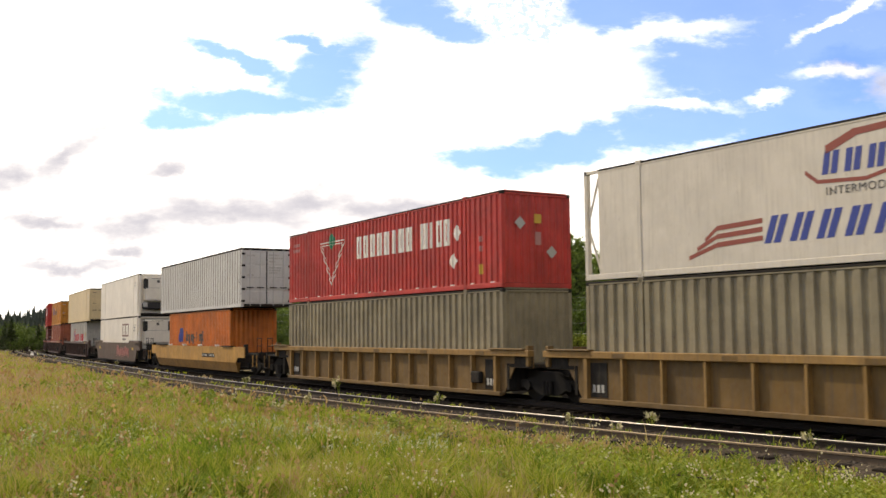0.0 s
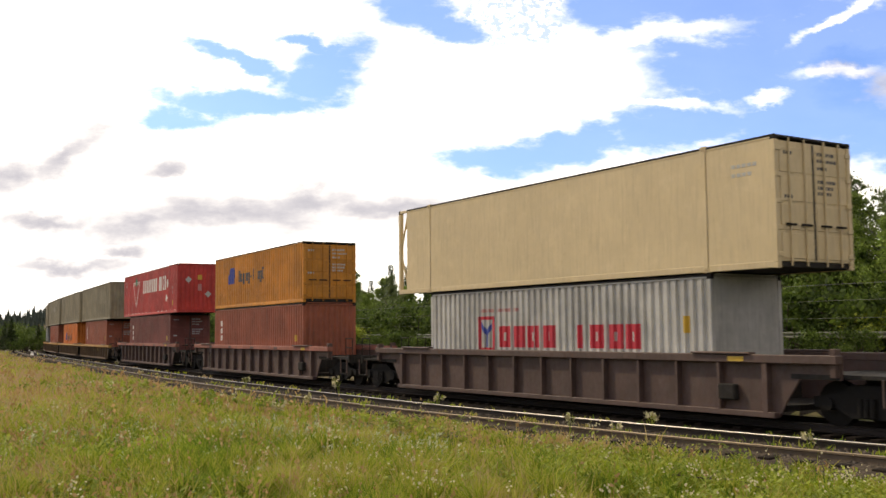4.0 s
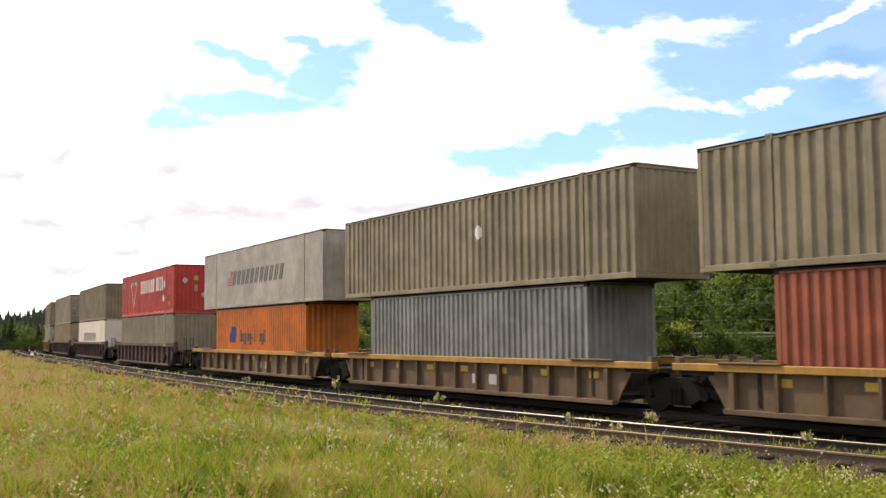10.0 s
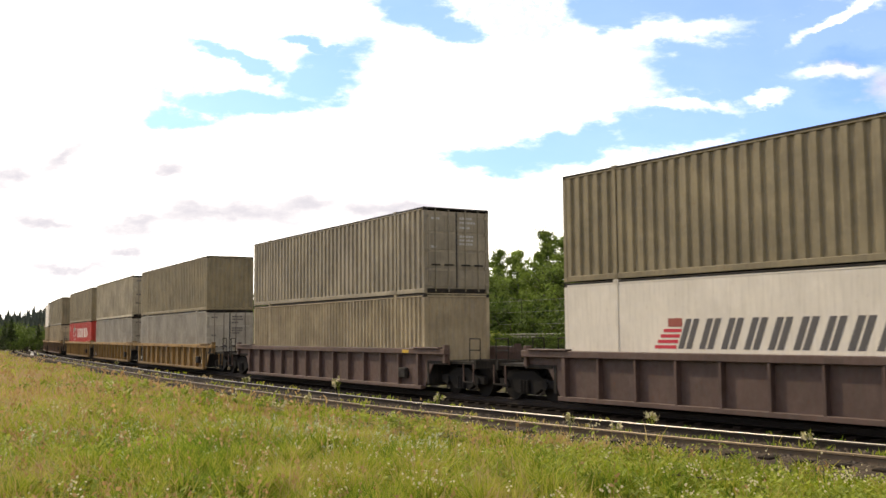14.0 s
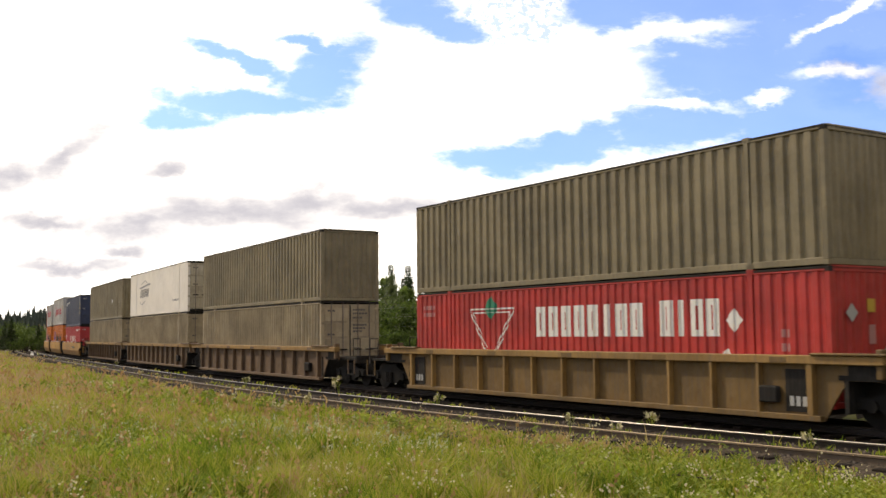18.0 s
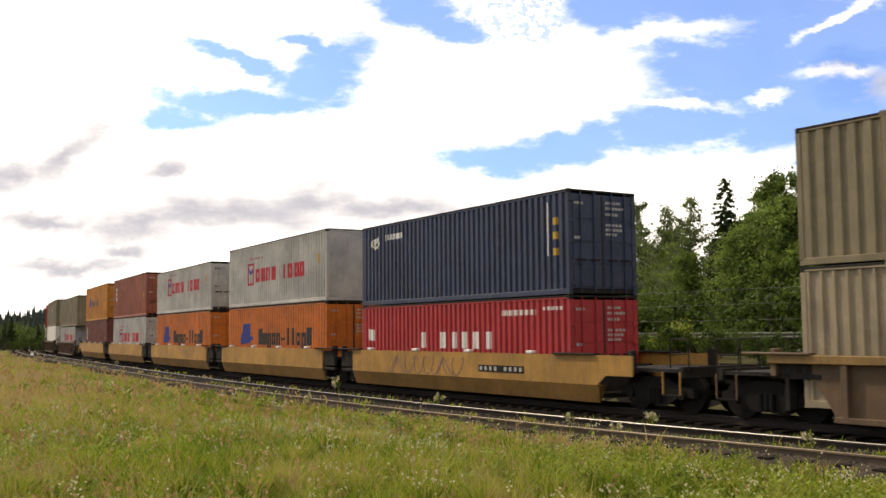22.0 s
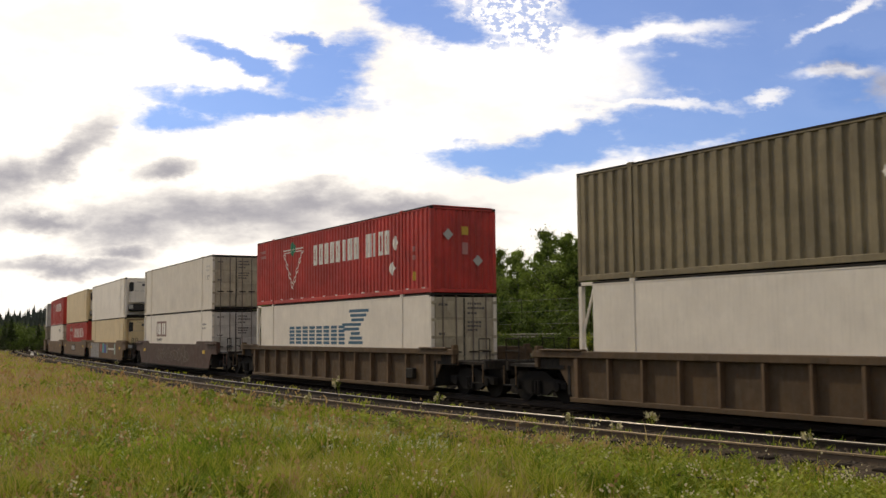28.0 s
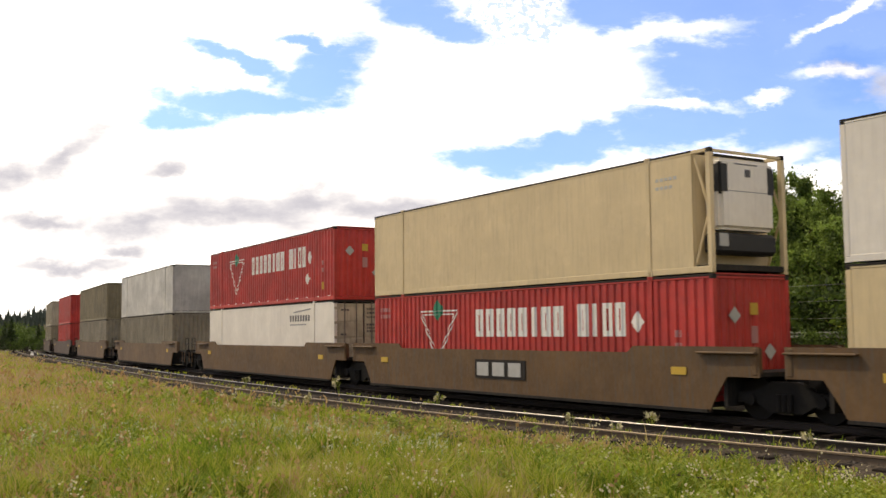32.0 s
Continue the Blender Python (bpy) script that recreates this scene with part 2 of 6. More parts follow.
def rail_steel(name, shine, rough, flank):
    """Rusty flanks, a polished running surface on top."""
    m, net, shader = surface(name, 0.5, 0.6)
    geo = net.node("ShaderNodeNewGeometry")
    sep = net.node("ShaderNodeSeparateXYZ")
    net.put(sep.inputs[0], geo.outputs["Normal"])
    top = net.ramp(sep.outputs[2], 0.5, 0.65)
    tex = net.node("ShaderNodeTexCoord").outputs["Object"]
    rust = net.mix(net.noise(tex, 12.0), tuple(c * 0.6 for c in flank), tuple(c * 1.5 for c in flank))
    net.put(shader.inputs["Base Color"], net.mix(top, rust, shine))
    net.put(shader.inputs["Metallic"], top)
    net.put(shader.inputs["Roughness"], net.math("SUBTRACT", 0.85, net.math("MULTIPLY", top, 0.85 - rough)))
    return m


def stony(name, dark, light, scale, bump=0.8):
    m, net, shader = surface(name, 1.0)
    shader.inputs["Specular IOR Level"].default_value = 0.08
    tex = net.node("ShaderNodeTexCoord").outputs["Object"]
    v = net.node("ShaderNodeTexVoronoi")
    net.put(v.inputs["Vector"], tex)
    v.inputs["Scale"].default_value = scale
    tone = net.math("ADD", net.math("MULTIPLY", v.outputs["Color"], 0.7), net.math("MULTIPLY", net.noise(tex, 0.8, 5.0), 0.4))
    net.put(shader.inputs["Base Color"], net.mix(tone, dark, light))
    bumped(net, shader, v.outputs["Distance"], bump, 0.05)
    return m


def meadow(name, stops, scale=0.35, thin=False):
    """Ground or blades of a rough meadow: patches at two scales and a shade of its own for each blade."""
    m, net, shader = surface(name, 0.75)
    geo = net.node("ShaderNodeNewGeometry")
    pos = geo.outputs["Position"]
    tone = net.math("ADD", net.noise(pos, scale, 4.0, 0.6), net.math("MULTIPLY", geo.outputs["Random Per Island"], 0.42))
    tone = net.math("ADD", tone, net.math("MULTIPLY", net.noise(pos, scale * 4.5, 3.0, 0.6), 0.7))
    tone = net.ramp(net.math("ADD", tone, net.math("MULTIPLY", net.noise(pos, scale * 0.25, 3.0, 0.6), 0.9)), 1.14, 1.90)
    # greener towards the east end of the siding, drier to the west
    sep = net.node("ShaderNodeSeparateXYZ")
    net.put(sep.inputs[0], pos)
    tone = net.math("SUBTRACT", tone, net.ramp(sep.outputs[0], 0.5, 6.0, 0.0, 0.26))
    tone = net.math("ADD", tone, net.ramp(sep.outputs[0], -3.0, -11.0, 0.0, 0.24), clamp=True)
    r = net.node("ShaderNodeValToRGB")
    net.put(r.inputs[0], tone)
    while len(r.color_ramp.elements) < len(stops):
        r.color_ramp.elements.new(0.5)
    for e, (at, c) in zip(r.color_ramp.elements, stops):
        e.position, e.color = at, (*c, 1)
    net.put(shader.inputs["Base Color"], r.outputs[0])
    shader.inputs["Specular IOR Level"].default_value = 0.2
    if thin:
        through_light = net.node("ShaderNodeBsdfTranslucent")
        net.put(through_light.inputs[0], r.outputs[0])
        both = net.node("ShaderNodeMixShader")
        both.inputs[0].default_value = 0.4
        m.node_tree.links.new(shader.outputs[0], both.inputs[1])
        m.node_tree.links.new(through_light.outputs[0], both.inputs[2])
        m.node_tree.links.new(both.outputs[0], m.node_tree.nodes["Material Output"].inputs[0])
    return m, net, shader


def leafy(name, dark, light):
    m, net, shader = surface(name, 0.6)
    geo = net.node("ShaderNodeNewGeometry")
    tone = net.math("ADD", net.math("MULTIPLY", geo.outputs["Random Per Island"], 0.45), net.math("MULTIPLY", net.ramp(net.noise(geo.outputs["Position"], 0.9, 4.0), 0.36, 0.66), 0.55))
    net.put(shader.inputs["Base Color"], net.mix(tone, dark, light))
    shader.inputs["Specular IOR Level"].default_value = 0.25
    shader.inputs["Transmission Weight"].default_value = 0.0
    thin = net.node("ShaderNodeBsdfTranslucent")
    net.put(thin.inputs[0], net.mix(tone, tuple(c * 1.2 for c in dark), tuple(c * 1.5 for c in light)))
    both = net.node("ShaderNodeMixShader")
    both.inputs[0].default_value = 0.35
    m.node_tree.links.new(shader.outputs[0], both.inputs[1])
    m.node_tree.links.new(thin.outputs[0], both.inputs[2])
    m.node_tree.links.new(both.outputs[0], m.node_tree.nodes["Material Output"].inputs[0])
    return m


# main rails: a darkened steel, the shade below the train put into its colour
RAIL = rail_steel("shaded_rail_steel", (0.10, 0.085, 0.07), 0.55, (0.03, 0.022, 0.017))
SIDE_RAIL = rail_steel("siding_rail_steel", (0.30, 0.285, 0.27), 0.42, (0.03, 0.022, 0.016))
WORN_RAIL = rail_steel("dull_rail_steel", (0.17, 0.14, 0.10), 0.5, (0.12, 0.088, 0.06))
# main ballast: dark stone, with the shade under the cars worked into the colour
BALLAST = stony("shade_dark_ballast", (0.004, 0.0036, 0.0032), (0.021, 0.018, 0.015), 14.0)
SIDING_BALLAST = stony("weedy_ballast", (0.018, 0.015, 0.012), (0.13, 0.105, 0.078), 16.0)
STONE, _net, _shader = surface("ballast_stone", 0.95)
_net.put(_shader.inputs["Base Color"], _net.mix(_net.node("ShaderNodeNewGeometry").outputs["Random Per Island"], (0.02, 0.017, 0.014), (0.15, 0.12, 0.09)))
TIMBER = plain("creosoted_timber", (0.016, 0.012, 0.009), 0.9, 0.0, 0.5, 5.0, 0.5)
SOIL, _, _ = meadow("meadow_ground", [(0.1, (0.035, 0.045, 0.008)), (0.45, (0.07, 0.068, 0.014)), (0.8, (0.11, 0.085, 0.035))], 0.5)
GRASS, _, _ = meadow("meadow_grass", [(0.03, (0.11, 0.20, 0.02)), (0.30, (0.29, 0.37, 0.035)), (0.58, (0.47, 0.46, 0.075)), (0.82, (0.50, 0.40, 0.15)), (0.98, (0.52, 0.38, 0.23))], 0.33, True)
SEED = leafy("seed_heads", (0.30, 0.18, 0.07), (0.52, 0.36, 0.17))
PETAL = plain("pale_petals", (0.60, 0.54, 0.32), 0.8)
WEED = leafy("weed_leaves", (0.11, 0.16, 0.015), (0.38, 0.43, 0.065))
PALE_HERB = leafy("silvery_leaves", (0.22, 0.27, 0.12), (0.66, 0.66, 0.46))
LIME_HERB = leafy("lime_leaves", (0.13, 0.2, 0.015), (0.38, 0.45, 0.035))
LEAF = leafy("broad_leaves", (0.028, 0.052, 0.012), (0.31, 0.42, 0.085))
LEAF_BLUE = leafy("grey_green_leaves", (0.05, 0.075, 0.024), (0.26, 0.32, 0.12))
SHRUB = leafy("shrub_leaves", (0.014, 0.03, 0.007), (0.12, 0.18, 0.03))
NEEDLE = leafy("spruce_needles", (0.018, 0.035, 0.012), (0.05, 0.075, 0.025))
BARK = plain("grey_bark", (0.28, 0.26, 0.22), 0.9, 0.0, 0.5, 4.0, 0.6)
DARK_BARK = plain("dark_bark", (0.09, 0.07, 0.055), 0.9, 0.0, 0.4, 4.0, 0.6)

for _m in (TIMBER, RUNNING, TREAD):
    _m.node_tree.nodes["Principled BSDF"].inputs["Specular IOR Level"].default_value = 0.12


# ---- building helpers ----


def mesh_of(name, bm):
    me = bpy.data.meshes.new(name)
    bmesh.ops.recalc_face_normals(bm, faces=bm.faces)
    bm.to_mesh(me)
    bm.free()
    me.materials.append(None)
    return me


def part(name, data, material, parent, label="", at=None):
    """Links a bmesh or a shared mesh as one object under a thing or a part."""
    me = mesh_of(name, data) if isinstance(data, bmesh.types.BMesh) else data
    ob = new(name, me)
    ob.material_slots[0].link, ob.material_slots[0].material = "OBJECT", material
    ob.parent = parent
    if at is not None:
        ob.matrix_basis = at
    if label:
        ob["label"] = label
    return ob


def block(bm, x0, x1, y0, y1, z0, z1, turn=None):
    m = Matrix.LocRotScale(((x0 + x1) / 2, (y0 + y1) / 2, (z0 + z1) / 2), None, (x1 - x0, y1 - y0, z1 - z0))
    return bmesh.ops.create_cube(bm, size=1, matrix=m if turn is None else turn @ m)["verts"]


def rod(bm, a, b, r, sides=8, r2=None):
    a, b = Vector(a), Vector(b)
    m = Matrix.Translation((a + b) / 2) @ (b - a).to_track_quat("Z", "Y").to_matrix().to_4x4()
    bmesh.ops.create_cone(bm, cap_ends=True, segments=sides, radius1=r, radius2=r if r2 is None else r2, depth=(b - a).length, matrix=m)


def soft(bm, width, segments=1):
    bmesh.ops.bevel(bm, geom=list(bm.edges), offset=width, segments=segments, affect="EDGES", clamp_overlap=True)
    return bm


STORE = {}


def shared(key, build):
    """One mesh for all alike parts."""
    if key not in STORE:
        bm = bmesh.new()
        build(bm)
        STORE[key] = mesh_of(str(key[0]), bm)
    return STORE[key]


def bar(key, x0, x1, y0, y1, z0, z1, bevel=0.01):
    def build(bm):
        block(bm, x0, x1, y0, y1, z0, z1)
        soft(bm, bevel)
    return shared((key, round(x1 - x0, 3), round(y1 - y0, 3), round(z1 - z0, 3), round(x0, 3), round(y0, 3), round(z0, 3)), build)


# ---- containers ----
LONG, SHORT = 16.15, 12.19
POST_AT = 6.05


def folds(skin, length):
    """The line of a side wall in plan: x and how far it lies behind the outer face."""
    h = length / 2 - 0.11
    if skin.startswith("corrugated"):
        runs = [(-h, -POST_AT - 0.06), (-POST_AT + 0.06, POST_AT - 0.06), (POST_AT + 0.06, h)] if length > 13 else [(-h, h)]
        pitch = 0.365 if length > 13 and skin == "corrugated" else 0.278
        out = []
        for a, b in runs:
            out.append((a, 0.085))
            a, b = a + 0.03, b - 0.03
            n = max(1, round((b - a) / pitch))
            p = (b - a) / n
            for i in range(n):
                x = a + i * p
                crest, deep = 0.2 if skin == "corrugated_sunk" else 0.45, 0.05 if skin == "corrugated_fine" else 0.07
                out += [(x, 0.012), (x + crest * p, 0.012), (x + (crest + 0.1) * p, deep), (x + 0.88 * p, deep)]
            out += [(b, 0.012), (b + 0.03, 0.085)]
        return out
    return [(-h, 0.008), (h, 0.008)]


def side_panel(skin, length, height):
    def build(bm):
        line_ = folds(skin, length)
        z0, z1 = 0.15, height - 0.09
        front = [(bm.verts.new((x, d, z0)), bm.verts.new((x, d, z1))) for x, d in line_]
        for (a, b), (c, e) in zip(front, front[1:]):
            bm.faces.new((a, c, e, b))
        h = length / 2 - 0.11
        back = [bm.verts.new(v) for v in ((-h, 0.12, z0), (h, 0.12, z0), (h, 0.12, z1), (-h, 0.12, z1))]
        bm.faces.new(back)
    return shared(("side_panel", skin, length, height), build)


def decal(root, name, shapes, ink, skin, length, width, label=""):
    """Painted shapes that follow the folds of the side wall; each shape is x0, x1, then low and high z at both ends."""
    line_ = folds(skin, length)
    xs = np.array([p[0] for p in line_])
    ds = np.array([p[1] for p in line_])
    bm = bmesh.new()
    for x0, x1, lo0, hi0, lo1, hi1 in shapes:
        cuts = [x0] + [x for x in xs if x0 + 0.004 < x < x1 - 0.004] + [x1]
        row = []
        for x in cuts:
            k = (x - x0) / (x1 - x0)
            y = -width / 2 + float(np.interp(x, xs, ds)) - 0.005
            row.append((bm.verts.new((x, y, lo0 + (lo1 - lo0) * k)), bm.verts.new((x, y, hi0 + (hi1 - hi0) * k))))
        for (a, b), (c, e) in zip(row, row[1:]):
            bm.faces.new((a, c, e, b))
    bmesh.ops.remove_doubles(bm, verts=bm.verts, dist=0.0005)
    ob = part(name, bm, INK[ink], root, label)
    if name == "small_print":
        ob["kind"] = "stuff"
    return ob


def bars(n, x0, x1, z0, z1, fill=0.72, slit=0.2, lean=0.0, skip=(), slices=1):
    """A word as plain upright bars, one for each letter's place."""
    pitch = (x1 - x0) / n
    out = []
    for i in range(n):
        if i in skip:
            continue
        a = x0 + i * pitch
        w = pitch * fill * (0.86 if slit else 1.0)
        if slices > 1:
            for q in range(slices):
                zc = z0 + (z1 - z0) * q / slices
                ze = z0 + (z1 - z0) * (q + 0.72) / slices
                out.append((a, a + w, zc, ze, zc, ze))
        elif lean:
            for xa, ws in ((a, 0.42 * w), (a + 0.58 * w, 0.42 * w)):
                cuts = [xa, xa + min(ws, lean), xa + max(ws, lean), xa + ws + lean]

                def low(x, xa=xa, ws=ws):
                    return z0 + (z1 - z0) * min(1, max(0, (x - xa - ws) / lean))

                def high(x, xa=xa):
                    return z0 + (z1 - z0) * min(1, max(0, (x - xa) / lean))
                for p, q in zip(cuts, cuts[1:]):
                    if q - p > 0.003:
                        out.append((p, q, low(p), high(p), low(q), high(q)))
        else:
            out.append((a, a + w, z0, z1, z0, z1))
    return out


def tiles(n, x0, x1, z0, z1, fill=0.8, t=0.1, spans=(), skip=(), forms="o"):
    """A word as plain hollow blocks, one list of strokes for each place."""
    pitch = (x1 - x0) / n
    out = []
    for i in range(n):
        if i in skip:
            continue
        a = x0 + i * pitch
        b = a + pitch * fill
        lo, hi = spans[i] if spans else (0.0, 1.0)
        za, zb = z0 + (z1 - z0) * lo, z0 + (z1 - z0) * hi
        form = forms[i % len(forms)]
        if form == "i" or zb - za < 2.4 * t:
            c = (a + b) / 2
            w = 0.48 * t if form == "i" and zb - za > 2.4 * t else (b - a) / 2
            out.append([(c - w, c + w, za, zb, za, zb)])
            continue
        th = 0.8 * t
        strokes = [(a, a + t, za, zb, za, zb), (b - t, b, za, zb, za, zb)]
        strokes += [(a + t, b - t, zb - th, zb, zb - th, zb), (a + t, b - t, za, za + th, za, za + th)]
        out.append(strokes)
    return out


def diamond(x, z, r=0.26):
    return [(x - r, x, z, z, z - r, z + r), (x, x + r, z - r, z + r, z, z)]


def stroke(xa, za, xb, zb, t):
    return [(xa, xb, za - t, za + t, zb - t, zb + t)]


def frame_boxes(x0, x1, z0, z1, t):
    return [(x0, x1, z0, z0 + t, z0, z0 + t), (x0, x1, z1 - t, z1, z1 - t, z1), (x0, x0 + t, z0, z1, z0, z1), (x1 - t, x1, z0, z1, z0, z1)]


def dress(root, kind, skin, length, width, height):
    """The markings of a container; heights are over its floor."""
    def mark(name, shapes, ink, label=""):
        if name == "word_bars":
            # shapes that touch end to end make one slanted bar
            groups = []
            for sh in shapes:
                if groups and abs(groups[-1][-1][1] - sh[0]) < 0.001 and "slanted" in label:
                    groups[-1].append(sh)
                else:
                    groups.append([sh])
            for g in groups:
                decal(root, "letter_bar", g, ink, skin, length, width, label.replace("row of ", "").replace("bars", "bar"))
            return None
        return decal(root, name, shapes, ink, skin, length, width, label)

    def word(blocks, ink, label):
        for g in blocks:
            decal(root, "letter_block", g, ink, skin, length, width, label)

    if kind == "retail":
        for g, w in ((0.0, 0.026), (0.11, 0.02)):
            mark("triangle_mark", stroke(-4.93 + 1.6 * g, 2.30 - g, -2.65 - 1.6 * g, 2.30 - g, w) + stroke(-4.93 + 1.6 * g, 2.28 - g, -3.82, 0.58 + 1.8 * g, 1.7 * w) + stroke(-3.82, 0.58 + 1.8 * g, -2.65 - 1.6 * g, 2.28 - g, 1.7 * w), "white", "white outlined triangle mark")
        mark("leaf_mark", [(-4.12, -3.82, 2.22, 2.42, 1.98, 2.68), (-3.82, -3.52, 1.98, 2.68, 2.22, 2.42)], "green", "green leaf-shaped mark")
        word(tiles(8, -1.64, 2.76, 1.47, 2.30, 0.84, 0.212, forms="oooooioo"), "white", "white hollow block")
        word(tiles(4, 3.26, 5.20, 1.47, 2.33, 0.86, 0.185, forms="oioo"), "white", "white hollow block")
        mark("placard", diamond(5.55, 1.83), "white", "white diamond placard")
        mark("placard", diamond(5.32, 0.95), "white", "white diamond placard")
        mark("small_print", bars(2, 6.83, 7.08, 1.45, 1.62, 0.7, 0) + bars(2, 6.83, 7.08, 1.15, 1.32, 0.7, 0), "rose")
        mark("warning_sticker", [(6.83, 7.05, 0.45, 0.75, 0.45, 0.75)], "yellow", "yellow warning sticker")
        mark("small_print", bars(4, -7.7, -6.9, 2.35, 2.48, 0.7, 0) + bars(4, -7.7, -6.9, 2.12, 2.25, 0.7, 0), "rose")
        for i in range(14):
            x = -7.5 + i * 1.15
            mark("reflector", [(x, x + 0.22, 0.16, 0.20, 0.16, 0.20)], "white")
    elif kind == "ship_flag":
        big = root.get("big", 0)
        if big:
            mark("ship_mark", [(-4.37, -3.9, 1.12, 1.3, 1.12, 2.1), (-3.9, -2.9, 1.12, 2.1, 1.2, 2.12), (-2.9, -2.55, 1.3, 1.5, 1.35, 1.5)], "blue", "blue flag-shaped mark")
            word(tiles(11, -1.81, 4.55, 1.12, 1.86, 0.84, 0.2, TALL_LOW, forms="oooooiiiooo"), "black", "black hollow block")
        else:
            mark("ship_mark", [(-3.95, -3.6, 1.2, 1.6, 1.2, 2.0), (-3.6, -3.05, 1.2, 2.0, 1.2, 2.0), (-3.05, -2.9, 1.5, 1.9, 1.5, 1.7)], "blue", "blue flag-shaped mark")
            word(tiles(11, -2.4, 1.32, 1.25, 1.80, 0.84, 0.118, TALL_LOW, forms="oooooiiiooo"), "charcoal", "black hollow block")
    elif kind == "framed_flag":
        zz = 1.12 if root.get("big", 0) else 1.16
        mark("flag_mark", frame_boxes(-3.36, -2.5, zz - 0.12, zz + 0.92, 0.1), "crimson", "red framed flag mark")
        mark("flag_mark", stroke(-3.2, zz + 0.7, -2.93, zz + 0.35, 0.1) + stroke(-2.93, zz + 0.35, -2.66, zz + 0.7, 0.1) + [(-3.0, -2.86, zz, zz + 0.4, zz, zz + 0.4)], "blue")
        word(tiles(9, -2.25, 3.9, zz, zz + 0.62, 0.8, 0.235, skip=(4,), forms="oooooioo"), "crimson", "red hollow block")
        mark("small_print", bars(12, -3.3, -1.3, 2.2, 2.3, 0.7, 0), "rose")
        mark("warning_sticker", [(5.2, 5.42, 1.55, 1.95, 1.55, 1.95)], "yellow", "yellow warning sticker")
    elif kind == "upright":
        for z in (1.30, 1.66, 2.02):
            mark("letter_bar", [(-5.14, -4.95, z, z + 0.26, z, z + 0.26)], "white", "white bar of an upright row")
        mark("small_print", [(5.30, 5.36, 0.9, 1.9, 0.9, 1.9), (5.62, 5.68, 0.7, 1.7, 0.7, 1.7)], "rose")
        mark("warning_sticker", [(5.1, 5.42, 1.28, 1.55, 1.28, 1.55)], "yellow", "yellow warning sticker")
    elif kind == "slanted_word":
        zz, xa = (1.10, -3.35) if root.get("big", 0) else (1.18, -4.0)
        mark("stripe_mark", [(xa - 0.75 + 0.1 * i, xa - 0.05 + 0.06 * i, zz + 0.13 * i, zz + 0.13 * i + 0.08, zz + 0.13 * i, zz + 0.13 * i + 0.08) for i in range(4)], "crimson", "red striped mark")
        mark("stripe_mark", [(xa - 0.3, xa + 0.15, zz + 0.52, zz + 0.72, zz + 0.52, zz + 0.72)], "russet")
        mark("word_bars", bars(11, xa, xa + 7.1, zz, zz + 0.70, 0.74, 0.28, 0.28), "charcoal", "row of slanted dark grey bars")
    elif kind == "road":
        for i in range(3):
            z = 0.62 + 0.19 * i
            mark("speed_stripe", stroke(-4.45 + 0.25 * i, z - 0.25, -3.6, z + 0.0, 0.05) + stroke(-3.6, z, -2.33, z + 0.06, 0.055), "russet", "red sweeping stripe")
        mark("word_bars", bars(9, -2.3, 3.6, 0.55, 1.14, 0.76, 0.25, 0.22), "blue", "row of slanted blue bars")
        mark("arc_mark", stroke(-0.7, 2.35, 0.0, 2.62, 0.09) + stroke(0.0, 2.62, 0.8, 2.66, 0.07), "russet", "red arc mark")
        mark("arc_mark", stroke(-1.2, 1.95, -0.9, 1.72, 0.05) + stroke(-0.9, 1.72, 0.2, 1.66, 0.04) + stroke(0.2, 1.66, 1.3, 1.9, 0.04), "russet")
        mark("word_bars", bars(3, -0.8, 0.75, 1.85, 2.32, 0.8, 0.25, 0.08), "blue", "blue bars")
        words(root, "INTERMODAL", -0.72, 1.42, 0.24, "charcoal", width)
    elif kind == "panel_word":
        x = root.get("big", 0) * 1.0 or 1.83
        mark("panel_mark", [(x, x + 2.55, 1.52, 2.45, 1.52, 2.45)], "brown", "dark brown rounded panel")
        for a in (0.25, 1.45):
            decal_lift(root, [(x + a, x + a + 0.3, 1.64, 2.33, 1.64, 2.33), (x + a + 0.42, x + a + 0.86, 1.64, 2.33, 1.64, 2.33)], width)
        if x < 0:
            words(root, "53'", 7.05, 1.05, 0.34, "charcoal", width)
        words(root, "TRANSPORT", x + 0.05, 1.24, 0.24, "charcoal", width)
        mark("small_print", bars(6, 6.2, 7.0, 2.1, 2.2, 0.7, 0) + bars(6, 6.2, 6.9, 1.9, 2.0, 0.7, 0), "smoke")
    elif kind == "striped_word":
        mark("word_bars", bars(8, -4.1, 1.6, 1.18, 1.95, 0.9, 0.28, slices=5), "teal", "row of dark blue bars")
        mark("word_bars", [(a + 0.03, b, z, z + 0.11, z, z + 0.11) for z, a, b in ((1.2, 1.75, 3.0), (1.37, 1.85, 2.95), (1.54, 1.95, 2.75), (1.71, 1.3, 2.7), (1.88, 1.2, 2.85), (2.05, 2.0, 3.1), (2.22, 1.9, 3.3), (2.39, 1.8, 3.5))], "teal", "dark blue bar")
    elif kind == "small_logo":
        mark("word_bars", bars(8, 3.4, 5.7, 2.12, 2.38, 0.7, 0.2), "charcoal", "row of dark bars")
        mark("swoosh_mark", stroke(3.8, 2.5, 5.7, 2.62, 0.03) + stroke(3.4, 1.98, 5.2, 1.98, 0.025), "smoke")
    elif kind == "wing":
        mark("word_bars", bars(6, -4.9, -2.2, 1.2, 1.75, 0.7, 0.25, 0.3), "charcoal", "slanted dark bars")
